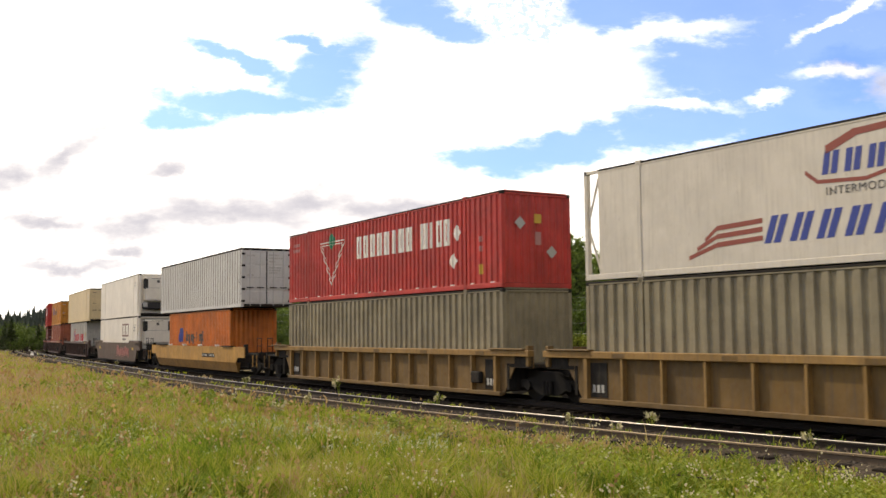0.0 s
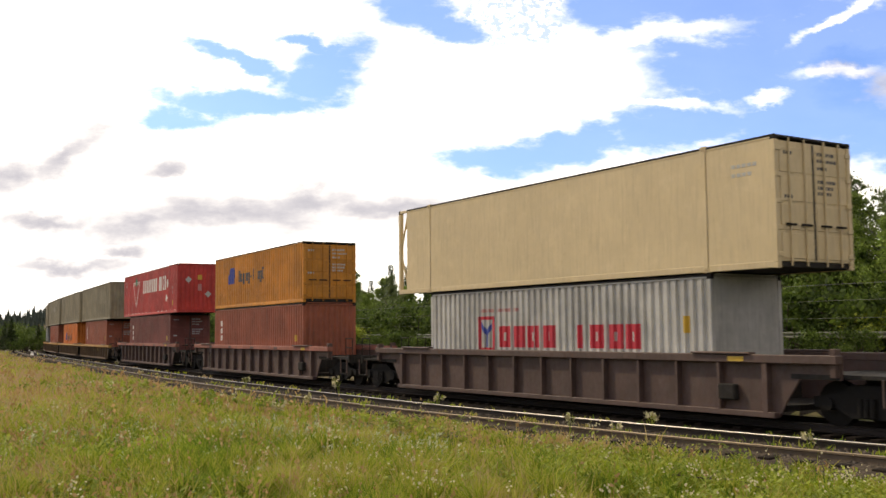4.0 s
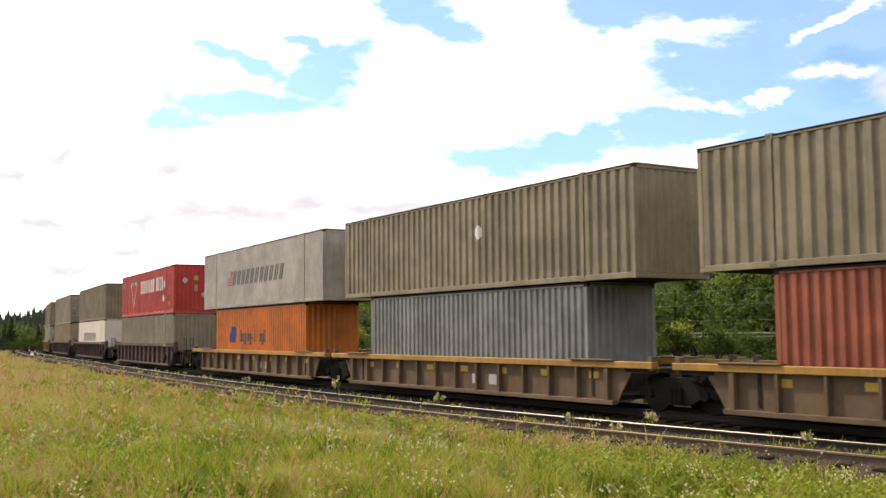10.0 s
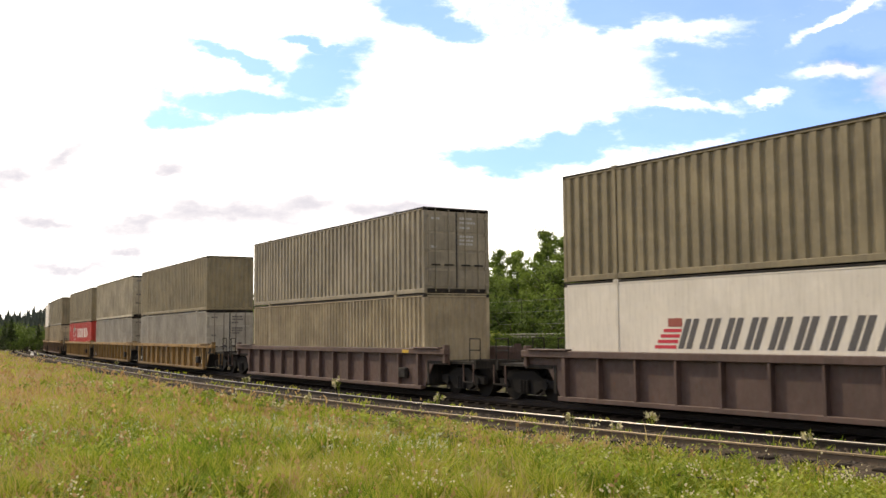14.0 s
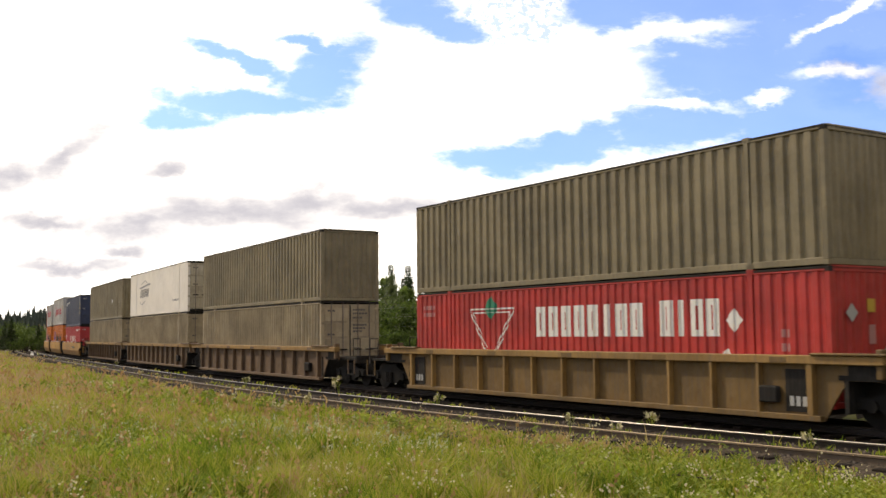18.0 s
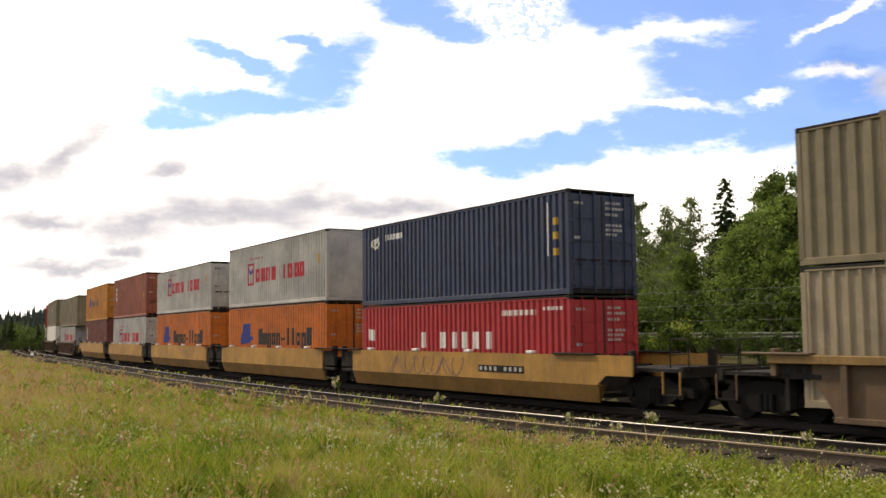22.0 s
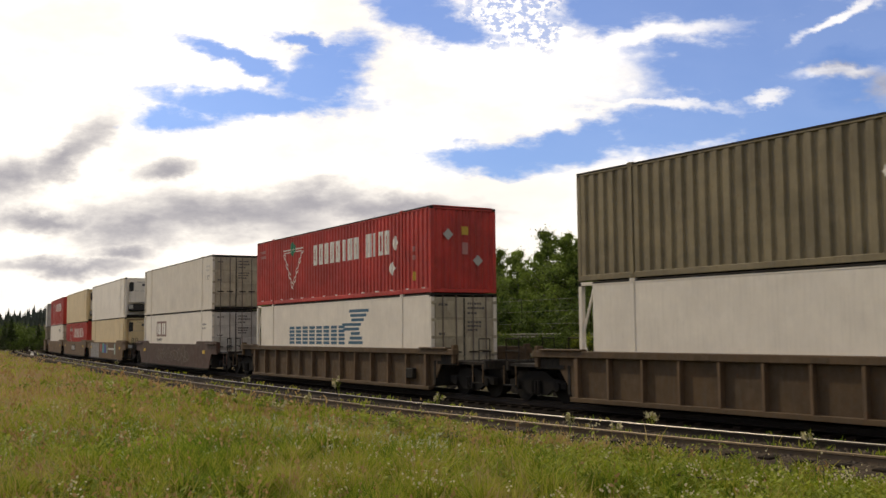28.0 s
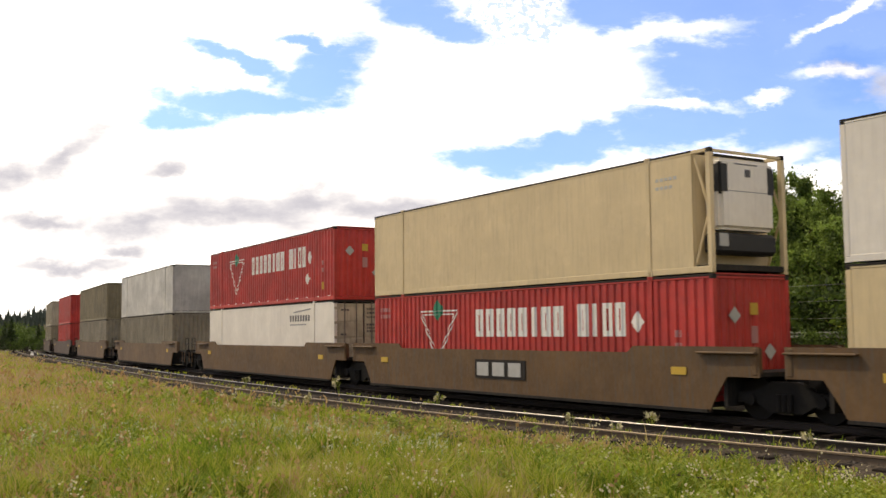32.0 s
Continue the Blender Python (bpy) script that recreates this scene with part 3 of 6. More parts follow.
        mark("swoosh_mark", stroke(-4.9, 1.85, -1.7, 2.05, 0.06) + stroke(-4.6, 2.1, -3.3, 2.32, 0.03) + stroke(-3.3, 2.32, -2.5, 2.1, 0.03) + stroke(-5.0, 0.95, -4.2, 0.72, 0.03) + stroke(-4.2, 0.72, -3.2, 0.95, 0.03), "smoke", "grey oval swoosh")
        mark("small_print", bars(11, 4.45, 5.95, 0.7, 0.82, 0.7, 0), "smoke")
    elif kind == "pale_word":
        mark("word_bars", bars(7, -1.9, 2.6, 1.1, 1.62, 0.6, 0.3, skip=(1,)), "white", "row of white bars")
        mark("flag_mark", [(-5.6, -5.15, 1.35, 1.75, 1.32, 1.72)], "white", "white flag patch")
        mark("small_print", bars(13, 2.85, 4.6, 2.08, 2.24, 0.7, 0) + bars(8, 4.9, 5.8, 2.2, 2.3, 0.7, 0), "white")
    elif kind == "curl_mark":
        mark("beast_mark", diamond(-5.2, 2.25, 0.22) + stroke(-5.5, 2.2, -4.8, 2.4, 0.09) + stroke(-5.1, 2.05, -4.75, 2.25, 0.06), "white", "white curled mark")
        mark("word_bars", bars(6, -4.4, -3.0, 2.3, 2.5, 0.65, 0), "white", "row of small white bars")
        mark("small_print", [(5.15, 5.2, 1.1, 2.6, 1.1, 2.6)], "white")
        mark("warning_sticker", [(5.4, 5.58, z, z + 0.2, z, z + 0.2) for z in (1.1, 1.55, 1.95)], "yellow", "yellow warning stickers")
    elif kind == "placard":
        mark("placard", diamond(1.05, 1.75, 0.24), "white", "white diamond placard")
    elif kind == "placard_low":
        mark("placard", diamond(3.5, 0.45 + 0.9, 0.2), "white", "white diamond placard")
    elif kind == "size_mark":
        words(root, "53'", 7.05, 1.62, 0.34, "charcoal", width)
    elif kind == "numbers":
        mark("small_print", bars(5, 6.35, 7.2, 2.2, 2.3, 0.7, 0) + bars(5, 6.35, 7.2, 2.0, 2.1, 0.7, 0), "smoke")
        mark("placard", diamond(0.9, 1.5, 0.18), "steel", "grey diamond placard")


def words(root, text, x, z, size, ink, width):
    cu = bpy.data.curves.new("plain_word", "FONT")
    cu.body, cu.size, cu.extrude, cu.space_character = text, size, 0.002, 1.15
    ob = new("word", cu)
    ob.matrix_basis = pose(0, 0, 0)
    me = bpy.data.meshes.new_from_object(ob)
    bpy.data.objects.remove(ob)
    bpy.data.curves.remove(cu)
    me.materials.clear()
    me.materials.append(None)
    return part("word", me, INK[ink], root, "painted word " + text, pose(x, -width / 2 + 0.001, z, 90))


def decal_lift(root, shapes, width):
    for x0, x1, lo0, hi0, lo1, hi1 in shapes:
        bm = bmesh.new()
        y = -width / 2 - 0.002
        bm.faces.new([bm.verts.new(v) for v in ((x0, y, lo0), (x1, y, lo1), (x1, y, hi1), (x0, y, hi0))])
        part("panel_bar", bm, INK["white"], root, "white bar on the panel")


def container(skin, length, height, colour, front, rear="flat", kind="", label="", big=0, end_colour=None):
    """An intermodal container: x along, field side at -y, floor at z = 0."""
    width = 2.59 if length > 13 else 2.44
    root = tagged(new("container"), label, "shipping container", "containers on the train")
    if big:
        root["big"] = big
    steel = paint(colour)
    end_steel = paint(end_colour or colour)
    hl, hw = length / 2, width / 2
    f_in = 0.56 if front == "reefer" else 0.0
    r_in = 0.55 if rear == "frame" else 0.0
    xs0, xs1 = -hl + r_in, hl - f_in
    # side walls
    if skin == "sheet":
        panel = side_panel("flat", length, height)
    elif f_in or r_in:
        def short_panel(bm):
            block(bm, xs0, xs1 - 0.02, 0.008, 0.08, 0.15, height - 0.09)
        panel = shared(("side_panel", skin, length, height, f_in, r_in), short_panel)
    else:
        panel = side_panel(skin, length, height)
    part("side_panel", panel, steel, root, "", pose(0, -hw, 0))
    part("side_panel", panel, steel, root, "", Matrix.Scale(-1, 4, (0, 1, 0)) @ pose(0, -hw, 0))
    part("roof", bar("roof", xs0 + 0.005, xs1 - 0.005, -hw - 0.004, hw + 0.004, height - 0.062, height - 0.004), paint("soot"), root, "dark sooty roof sheet")
    part("underframe", bar("underframe", xs0 + 0.05, xs1 - 0.05, -hw + 0.05, hw - 0.05, 0.03, 0.15), paint("soot"), root)
    for y in (-1, 1):
        ya, yb = sorted((y * hw, y * (hw - 0.07)))
        part("top_rail", bar("top_rail", -hl + 0.1, hl - 0.1, ya, yb, height - 0.10, height - 0.012), steel if skin != "sheet" else paint("soot"), root)
        part("bottom_rail", bar("bottom_rail", -hl + 0.1, hl - 0.1, ya, yb, 0.012, 0.16), steel, root)
        for x in (-1, 1):
            xa, xb = sorted((x * hl, x * (hl - 0.13)))
            yc, yd = sorted((y * hw, y * (hw - 0.13)))
            part("corner_post", bar("corner_post", xa, xb, yc, yd, 0.12, height - 0.11), steel, root)
            for z in (0.0, height - 0.118):
                part("corner_casting", bar("corner_casting", xa - 0.002 * (x > 0), xb + 0.002 * (x < 0) - 0.002, yc, yd, z, z + 0.118, 0.012), steel if z == 0 else paint("soot"), root)
    if length > 13 and skin != "sheet":
        for x in (-POST_AT, POST_AT):
            for y in (-1, 1):
                ya, yb = sorted((y * (hw + 0.012), y * (hw - 0.09)))

                def build(bm, x=x, ya=ya, yb=yb):
                    block(bm, x - 0.06, x + 0.06, ya, yb, 0.0, height - 0.02)
                    block(bm, x - 0.09, x + 0.09, ya, yb, height - 0.1, height + 0.02)
                    block(bm, x - 0.09, x + 0.09, ya, yb, 0.0, 0.1)
                part("side_post", shared(("side_post", x, ya, height), build), steel, root)
    if skin == "sheet":
        n = 39
        for i in range(n):
            x = -hl + 0.2 + (length - 0.4) * i / (n - 1)
            part("side_batten", bar("side_batten", -0.034, 0.034, -0.004, 0.03, 0.17, height - 0.11, 0.004), paint("warm_grey"), root, "", pose(x, -hw, 0))
        decal(root, "placard_frame", frame_boxes(7.62, 7.86, 1.18, 1.36, 0.03), "charcoal", "flat", length, width)
    # front end, seen as the train comes on
    ex = hl - f_in
    if front == "doors":
        for y in (-1, 1):
            ya, yb = sorted((y * 0.006, y * (hw - 0.12)))
            key = ("door", y, width, height)

            def build(bm, ya=ya, yb=yb):
                block(bm, -0.09, -0.03, ya, yb, 0.16, height - 0.12)
                soft(bm, 0.006)
            leaf = part("door", shared(key, build), end_steel, root, "", pose(ex, 0, 0))
            step = (height - 0.4) / 4
            for k in range(4):
                part("door_panel", bar("door_panel", -0.03, -0.012, ya + 0.06, yb - 0.06, 0.0, step - 0.08, 0.006), end_steel, leaf, "", pose(0, 0, 0.22 + k * step))
            part("door_seal", bar("door_seal", -0.03, -0.022, min(y * 0.006, y * 0.03), max(y * 0.006, y * 0.03), 0.18, height - 0.14, 0.002), RUBBER, leaf)
            for k in (0.28, 0.72):
                yy = ya + (yb - ya) * k
                part("locking_bar", shared(("locking_bar", height), lambda bm: rod(bm, (0, 0, 0.06), (0, 0, height - 0.06), 0.022, 8)), paint("warm_grey") if colour in ("white", "dull_white", "cream", "light_tan", "pale_grey") else end_steel, leaf, "", pose(0.015, yy, 0))
                part("lock_handle", bar("lock_handle", 0.0, 0.03, -0.03, 0.32, -0.02, 0.03, 0.006), paint("soot"), leaf, "", pose(0.02, yy - 0.15, 0.95))
            for k in range(5):
                part("hinge", bar("hinge", -0.02, 0.02, -0.09, 0.09, -0.05, 0.05, 0.008), paint("soot") if skin == "sheet" else end_steel, leaf, "", pose(0.0, y * (hw - 0.10), 0.3 + k * (height - 0.6) / 4))
        pm = bmesh.new()
        rng = random.Random(len(MOVING) * 7 + int(height * 10))
        for y0, rows in ((0.12, ((0.30, 0.5), (0.45, 0.62), (0.62, 0.34), (0.92, 0.55), (1.05, 0.5), (1.18, 0.42))), (-1.0, ((0.34, 0.3), (1.3, 0.22)))):
            for drop, wide in rows:
                x_at = y0
                while x_at < y0 + wide:
                    w = rng.uniform(0.05, 0.11)
                    block(pm, ex - 0.011, ex - 0.008, x_at, x_at + w, height - drop - 0.075, height - drop)
                    x_at += w + 0.03
        ob = part("small_print", pm, INK["charcoal" if colour in ("white", "dull_white", "cream", "light_tan", "pale_grey", "light_grey", "beige") else "steel"], root)
        ob["kind"] = "stuff"
    elif front == "reefer":
        part("end_wall", bar("end_wall", ex - 0.08, ex - 0.01, -hw + 0.08, hw - 0.08, 0.15, height - 0.08), end_steel, root)
        for y in (-1, 1):
            yy = y * (hw - 0.07)

            def brace(bm, yy=yy):
                rod(bm, (hl - 0.1, yy, height * 0.5), (ex + 0.03, yy, height - 0.15), 0.034, 6)
                rod(bm, (hl - 0.1, yy, height * 0.5), (ex + 0.03, yy, 0.25), 0.034, 6)
            part("end_brace", shared(("end_brace", height, yy), brace), steel, root)
        part("end_beam", bar("end_beam", hl - 0.1, hl - 0.02, -hw + 0.1, hw - 0.1, height - 0.1, height - 0.03), steel, root)

        def unit(bm):
            block(bm, ex, hl - 0.03, -0.93, 0.93, 1.02, height - 0.2)
            soft(bm, 0.09, 3)
        cooler = part("cooling_unit", shared(("cooling_unit", height), unit), paint(end_colour or "white"), root, "moulded refrigeration unit")
        for y in (-1, 1):
            ya, yb = sorted((y * 0.64, y * 0.95))

            def grille(bm, ya=ya, yb=yb):
                block(bm, ex + 0.14, hl - 0.02, ya, yb, height - 1.05, height - 0.3)
                soft(bm, 0.05, 2)
            part("side_grille", shared(("side_grille", ya, height), grille), RUBBER, cooler, "black side grille")
        part("maker_plate", bar("maker_plate", hl - 0.035, hl - 0.018, -0.09, 0.09, height - 0.62, height - 0.44, 0.004), INK["charcoal"], cooler)
        part("seam", bar("seam", hl - 0.038, hl - 0.025, -0.9, 0.9, height - 0.98, height - 0.96, 0.003), INK["smoke"], cooler)
        part("name_bar", bar("name_bar", hl - 0.04, hl - 0.022, -0.45, 0.35, height - 0.34, height - 0.31, 0.004), INK["charcoal"], cooler)
        part("fuel_tank", bar("fuel_tank", ex, hl - 0.04, -1.0, 1.0, 0.45, 0.95, 0.08), RUBBER, root, "black fuel tank below the unit")
        part("end_floor", bar("end_floor", ex, hl - 0.02, -hw + 0.08, hw - 0.08, 0.06, 0.2), paint("soot"), root)
        part("placard", bar("placard", hl - 0.02, hl - 0.01, -1.02, -0.72, 0.62, 0.92, 0.003), INK["steel"], root)
    else:
        def end(bm):
            if front == "corrugated":
                n = 9
                ys = np.linspace(-hw + 0.12, hw - 0.12, n * 4 + 1)
                cut = [0.0 if (i // 2) % 2 == 0 else -0.045 for i in range(len(ys))]
                row = [(bm.verts.new((-0.02 + c, y, 0.15)), bm.verts.new((-0.02 + c, y, height - 0.1))) for y, c in zip(ys, cut)]
                for (a, b), (c, e) in zip(row, row[1:]):
                    bm.faces.new((a, c, e, b))
            else:
                block(bm, -0.08, -0.02, -hw + 0.12, hw - 0.12, 0.15, height - 0.1)
        part("end_wall", shared(("end_wall", front, width, height), end), end_steel, root, "", pose(ex, 0, 0))
        for z in (0.01, height - 0.11):
            part("end_sill", bar("end_sill", ex - 0.1, ex - 0.005, -hw + 0.12, hw - 0.12, z, z + 0.13), end_steel, root)
        if kind == "retail":
            for y, z, s, ink in ((-0.62, 1.95, 0.2, "steel"), (0.55, 1.1, 0.2, "steel")):
                def tilt(bm, s=s):
                    bm.faces.new([bm.verts.new(v) for v in ((0, -s, 0), (0, 0, -s), (0, s, 0), (0, 0, s))])
                part("placard", shared(("end_placard", s), tilt), INK[ink], root, "grey diamond placard", pose(ex + 0.004, y, z))
            part("warning_sticker", bar("end_sticker", 0, 0.004, -0.13, 0.13, -0.14, 0.14, 0.001), INK["yellow"], root, "", pose(ex - 0.01, 0.05, 2.1))
            part("small_print", bar("end_print", 0, 0.004, -0.11, 0.11, -0.2, 0.2, 0.001), INK["rose"], root, "", pose(ex - 0.01, 0.05, 1.5))
    # rear end
    part("end_wall", bar("rear_wall", -hl + r_in, -hl + r_in + 0.05, -hw + 0.1, hw - 0.1, 0.15, height - 0.08), end_steel, root)
    if rear == "frame":
        for y in (-1, 1):
            yy = y * (hw - 0.06)

            def brace(bm, yy=yy):
                rod(bm, (-hl + 0.08, yy, height * 0.5), (xs0, yy, height - 0.15), 0.035, 6)
                rod(bm, (-hl + 0.08, yy, height * 0.5), (xs0, yy, 0.25), 0.035, 6)
            part("end_brace", shared(("rear_brace", height, yy), brace), steel, root)
    if skin == "flat" and not big:
        mark_x = xs1 - 1.2
        decal(root, "small_print", bars(5, mark_x, mark_x + 0.75, height - 0.62, height - 0.54, 0.7, 0) + bars(4, mark_x, mark_x + 0.6, height - 0.82, height - 0.74, 0.7, 0), "steel", skin, length, width)
    if kind:
        dress(root, kind, "flat" if skin == "sheet" else skin, length, width, height)
    if big:
        del root["big"]
    return root


# ---- well cars ----


def truck(parent, x):
    """A two-axle freight truck under a car, at x along it."""
    def bolster(bm):
        block(bm, -0.22, 0.22, -1.05, 1.05, 0.42, 0.72)
        block(bm, -0.6, 0.6, -0.25, 0.25, 0.6, 0.95)
        soft(bm, 0.03)
    tr = part("truck", shared(("truck", 0), bolster), RUNNING, parent, "", pose(x, 0, 0))
    for y in (-1, 1):
        def side(bm):
            pts = [(-1.25, 0.38), (-1.25, 0.6), (-0.75, 0.66), (-0.35, 0.86), (0.35, 0.86), (0.75, 0.66), (1.25, 0.6), (1.25, 0.38), (0.8, 0.42), (0.4, 0.2), (-0.4, 0.2), (-0.8, 0.42)]
            a = [bm.verts.new((px, -0.07, pz)) for px, pz in pts]
            b = [bm.verts.new((px, 0.07, pz)) for px, pz in pts]
            bm.faces.new(a)
            bm.faces.new(b[::-1])
            for i in range(len(pts)):
                j = (i + 1) % len(pts)
                bm.faces.new((a[i], a[j], b[j], b[i]))
            for px in (-0.89, 0.89):
                rod(bm, (px, -0.13, 0.46), (px, 0.1, 0.46), 0.13, 10)
            for px in (-0.14, 0, 0.14):
                rod(bm, (px, -0.11, 0.24), (px, -0.11, 0.6), 0.06, 8)
        part("side_frame", shared(("side_frame", 0), side), RUNNING, tr, "", pose(0, y * 1.0, 0) if y < 0 else pose(0, 1.0, 0, 0, 0, 180))
    for px in (-0.89, 0.89):
        def wheels(bm):
            for s in (-1, 1):
                rod(bm, (0, s * 0.66, 0.455), (0, s * 0.79, 0.455), 0.455, 28)
                rod(bm, (0, s * 0.62, 0.455), (0, s * 0.66, 0.455), 0.48, 28)
            rod(bm, (0, -0.8, 0.455), (0, 0.8, 0.455), 0.085, 10)
        part("wheelset", shared(("wheelset", 0), wheels), TREAD, tr, "", pose(px, 0, 0))
    return tr


def plate(bm, pts, y, t):
    """An upright plate in the xz plane, t thick towards the middle of the car."""
    a = [bm.verts.new((px, y, pz)) for px, pz in pts]
    b = [bm.verts.new((px, y + t, pz)) for px, pz in pts]
    bm.faces.new(a)
    bm.faces.new(b[::-1])
    for i in range(len(pts)):
        j = (i + 1) % len(pts)
        bm.faces.new((a[i], a[j], b[j], b[i]))


def well_car(style, colour, hf, hr, joint_f, joint_r, well, truck_f, truck_r, label, extra=""):
    """A well car unit from -hr to hf along x; joint_*: 'coupled' or 'shared'; well: half the well's length."""
    root = tagged(new("well_car"), label, "freight car", "cars of the train")
    top, chord, hw = {"ribbed": (1.45, 0.18, 1.5), "low": (1.22, 0.17, 1.5), "plate": (1.45, 0.06, 1.5), "bath": (1.36, 0.05, 1.5)}[style]
    body = paint(colour)
    f_cut = hf - (1.55 if joint_f == "coupled" else 1.45)
    r_cut = hr - (1.55 if joint_r == "coupled" else 1.45)
    under = 0.95 if style != "bath" else 0.85
    for y in (-1, 1):
        flip = Matrix.Identity(4) if y < 0 else Matrix.Scale(-1, 4, (0, 1, 0))
        bm = bmesh.new()
        z1 = top - chord if style in ("ribbed", "low") else top
        pts = [(-r_cut, 0.14), (f_cut, 0.14), (f_cut + 0.22, 0.5), (f_cut + 0.55, under), (hf, under), (hf, z1), (-hr, z1), (-hr, under), (-r_cut - 0.55, under), (-r_cut - 0.22, 0.5)]
        if style == "plate":
            pts[5:7] = [(hf, top + 0.16), (hf - 3.9, top + 0.16), (hf - 4.1, top), (-hr + 3.6, top), (-hr + 3.4, top + 0.16), (-hr, top + 0.16)]
        if style == "bath":
            if joint_f == "shared":
                pts[1:6] = [(well + 0.2, 0.14), (well + 0.2, z1)]
            if joint_r == "shared":
                pts = [q for q in pts if q[0] > 0] + [(-well - 0.2, z1), (-well - 0.2, 0.14)]
            plate(bm, [(p[0], max(p[1], 0.60)) for p in pts], -hw, 0.05)
            fa, fb = (well + 0.2, well + 0.2) if joint_f == "shared" else (f_cut + 0.1, f_cut + 0.3)
            ra, rb = (well + 0.2, well + 0.2) if joint_r == "shared" else (r_cut + 0.1, r_cut + 0.3)
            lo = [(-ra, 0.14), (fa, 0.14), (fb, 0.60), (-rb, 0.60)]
            # the lower sheet tilts inwards; its shade is put into a darker yellow
            part("lower_side", low_side(lo, hw), paint("car_yellow_shaded"), root, "lower side sheet, darkened as the shaded underside", flip)
            part("side_sheet", bm, body, root, "", flip)
        else:
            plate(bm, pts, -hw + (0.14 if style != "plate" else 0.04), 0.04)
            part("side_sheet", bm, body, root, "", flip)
        if style in ("ribbed", "low"):
            cm = bmesh.new()
            block(cm, -hr, hf, -hw - 0.03, -hw + 0.2, top - chord, top)
            soft(cm, 0.015)
            # lit tone on ochre chords, against sheets coloured as if in their shade
            part("top_chord", cm, paint({"low": "car_yellow"}.get(style, {"faded_ochre": "lit_chord_ochre", "mustard": "lit_chord_ochre"}.get(colour, colour))) if extra != "red_chord" else paint("edge_rust"), root, "", flip)
            cm = bmesh.new()
            block(cm, -r_cut, f_cut, -hw - 0.01, -hw + 0.15, 0.12, 0.24)
            soft(cm, 0.012)
            part("bottom_chord", cm, body, root, "", flip)
            n = 12
            for i in range(n + 1):
                x = -r_cut + 0.25 + (f_cut + r_cut - 0.5) * i / n
                wide = 0.04 if i not in (0, n) else 0.07

                def rib(bm, wide=wide):
                    block(bm, -wide, wide, -hw - 0.01, -hw + 0.15, 0.22, top - chord + 0.005)
                    soft(bm, 0.008)
                # ribs of mustard and dark ochre cars take a brighter, lit tone
                part("rib", shared(("rib", style, wide), rib), paint({"mustard": "lit_chord_ochre", "dark_ochre": "faded_ochre"}.get(colour, colour)), root, "", flip @ pose(x, 0, 0))
        if style == "plate":
            cm = bmesh.new()
            block(cm, -r_cut, f_cut, -hw - 0.02, -hw + 0.15, 0.13, 0.2)
            part("bottom_chord", cm, paint("soot"), root, "", flip)
        if style == "bath":
            for k in range(4):
                x = -5.0 + k * 3.2
                part("guide_block", bar("guide_block", -0.16, 0.16, -hw - 0.02, -hw + 0.16, top, top + 0.09, 0.02), INK["white"], root, "pale container guide block", flip @ pose(x, 0, 0))
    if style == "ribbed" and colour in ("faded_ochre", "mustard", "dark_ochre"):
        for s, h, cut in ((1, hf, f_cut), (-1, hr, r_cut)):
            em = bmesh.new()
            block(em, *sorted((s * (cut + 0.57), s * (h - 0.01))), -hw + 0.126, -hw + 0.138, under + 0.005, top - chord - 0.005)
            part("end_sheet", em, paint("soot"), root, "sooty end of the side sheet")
    fm = bmesh.new()
    block(fm, -r_cut, f_cut, -hw + 0.19, hw - 0.19, 0.24, 0.365)
    part("well_floor", fm, paint("soot"), root)
    for s, h, cut, joint in ((1, hf, f_cut, joint_f), (-1, hr, r_cut, joint_r)):
        pm = bmesh.new()
        xa, xb = sorted((s * (cut + 0.35), s * (h - 0.05)))
        block(pm, xa, xb, -hw + 0.12, hw - 0.12, 0.96, 1.06)
        if joint == "coupled":
            block(pm, *sorted((s * (h - 0.2), s * (h + 1.5))), -1.25, 1.25, 0.98, 1.06)
            block(pm, *sorted((s * (h - 0.2), s * (h + 1.45))), -0.32, 0.32, 0.66, 0.98)
            block(pm, *sorted((s * (h + 1.38), s * (h + 1.5))), -1.3, 1.3, 0.86, 1.12)
        xa, xb = sorted((s * (well + 0.25), s * (well + 0.35)))
        block(pm, xa, xb, -hw + 0.12, hw - 0.12, 0.3, 1.06)
        part("end_platform", pm, paint("soot"), root)
        for y in (-1, 1):
            part("end_post", bar("end_post", -0.07, 0.07, -0.1, 0.1, 1.0, top + 0.13, 0.015), body if style != "bath" else paint("soot"), root, "", pose(s * (h - 0.12), y * (hw - 0.12), 0))
            part("guide_plate", bar("guide_plate", -0.85, 0.85, -0.14, 0.1, 0.0, 0.05, 0.015), body if style != "bath" else paint("soot"), root, "", pose(s * (well + 0.45), y * (hw - 0.05), top + 0.0))
        if joint == "coupled":
            qm = bmesh.new()
            xa, xb = sorted((s * (h + 1.3), s * (h + 1.98)))
            block(qm, xa, xb, -0.14, 0.14, 0.72, 0.98)
            block(qm, *sorted((s * (h + 1.7), s * (h + 1.99))), -0.2, 0.2, 0.68, 1.02)
            soft(qm, 0.03)
            part("coupler", qm, RUNNING, root)
            for y in (-1, 1):
                part("end_step", bar("end_step", -0.3, 0.3, -0.03, 0.03, 0.0, 0.05, 0.01), RUNNING, root, "", pose(s * (h + 1.2), y * (hw - 0.12), 0.42))
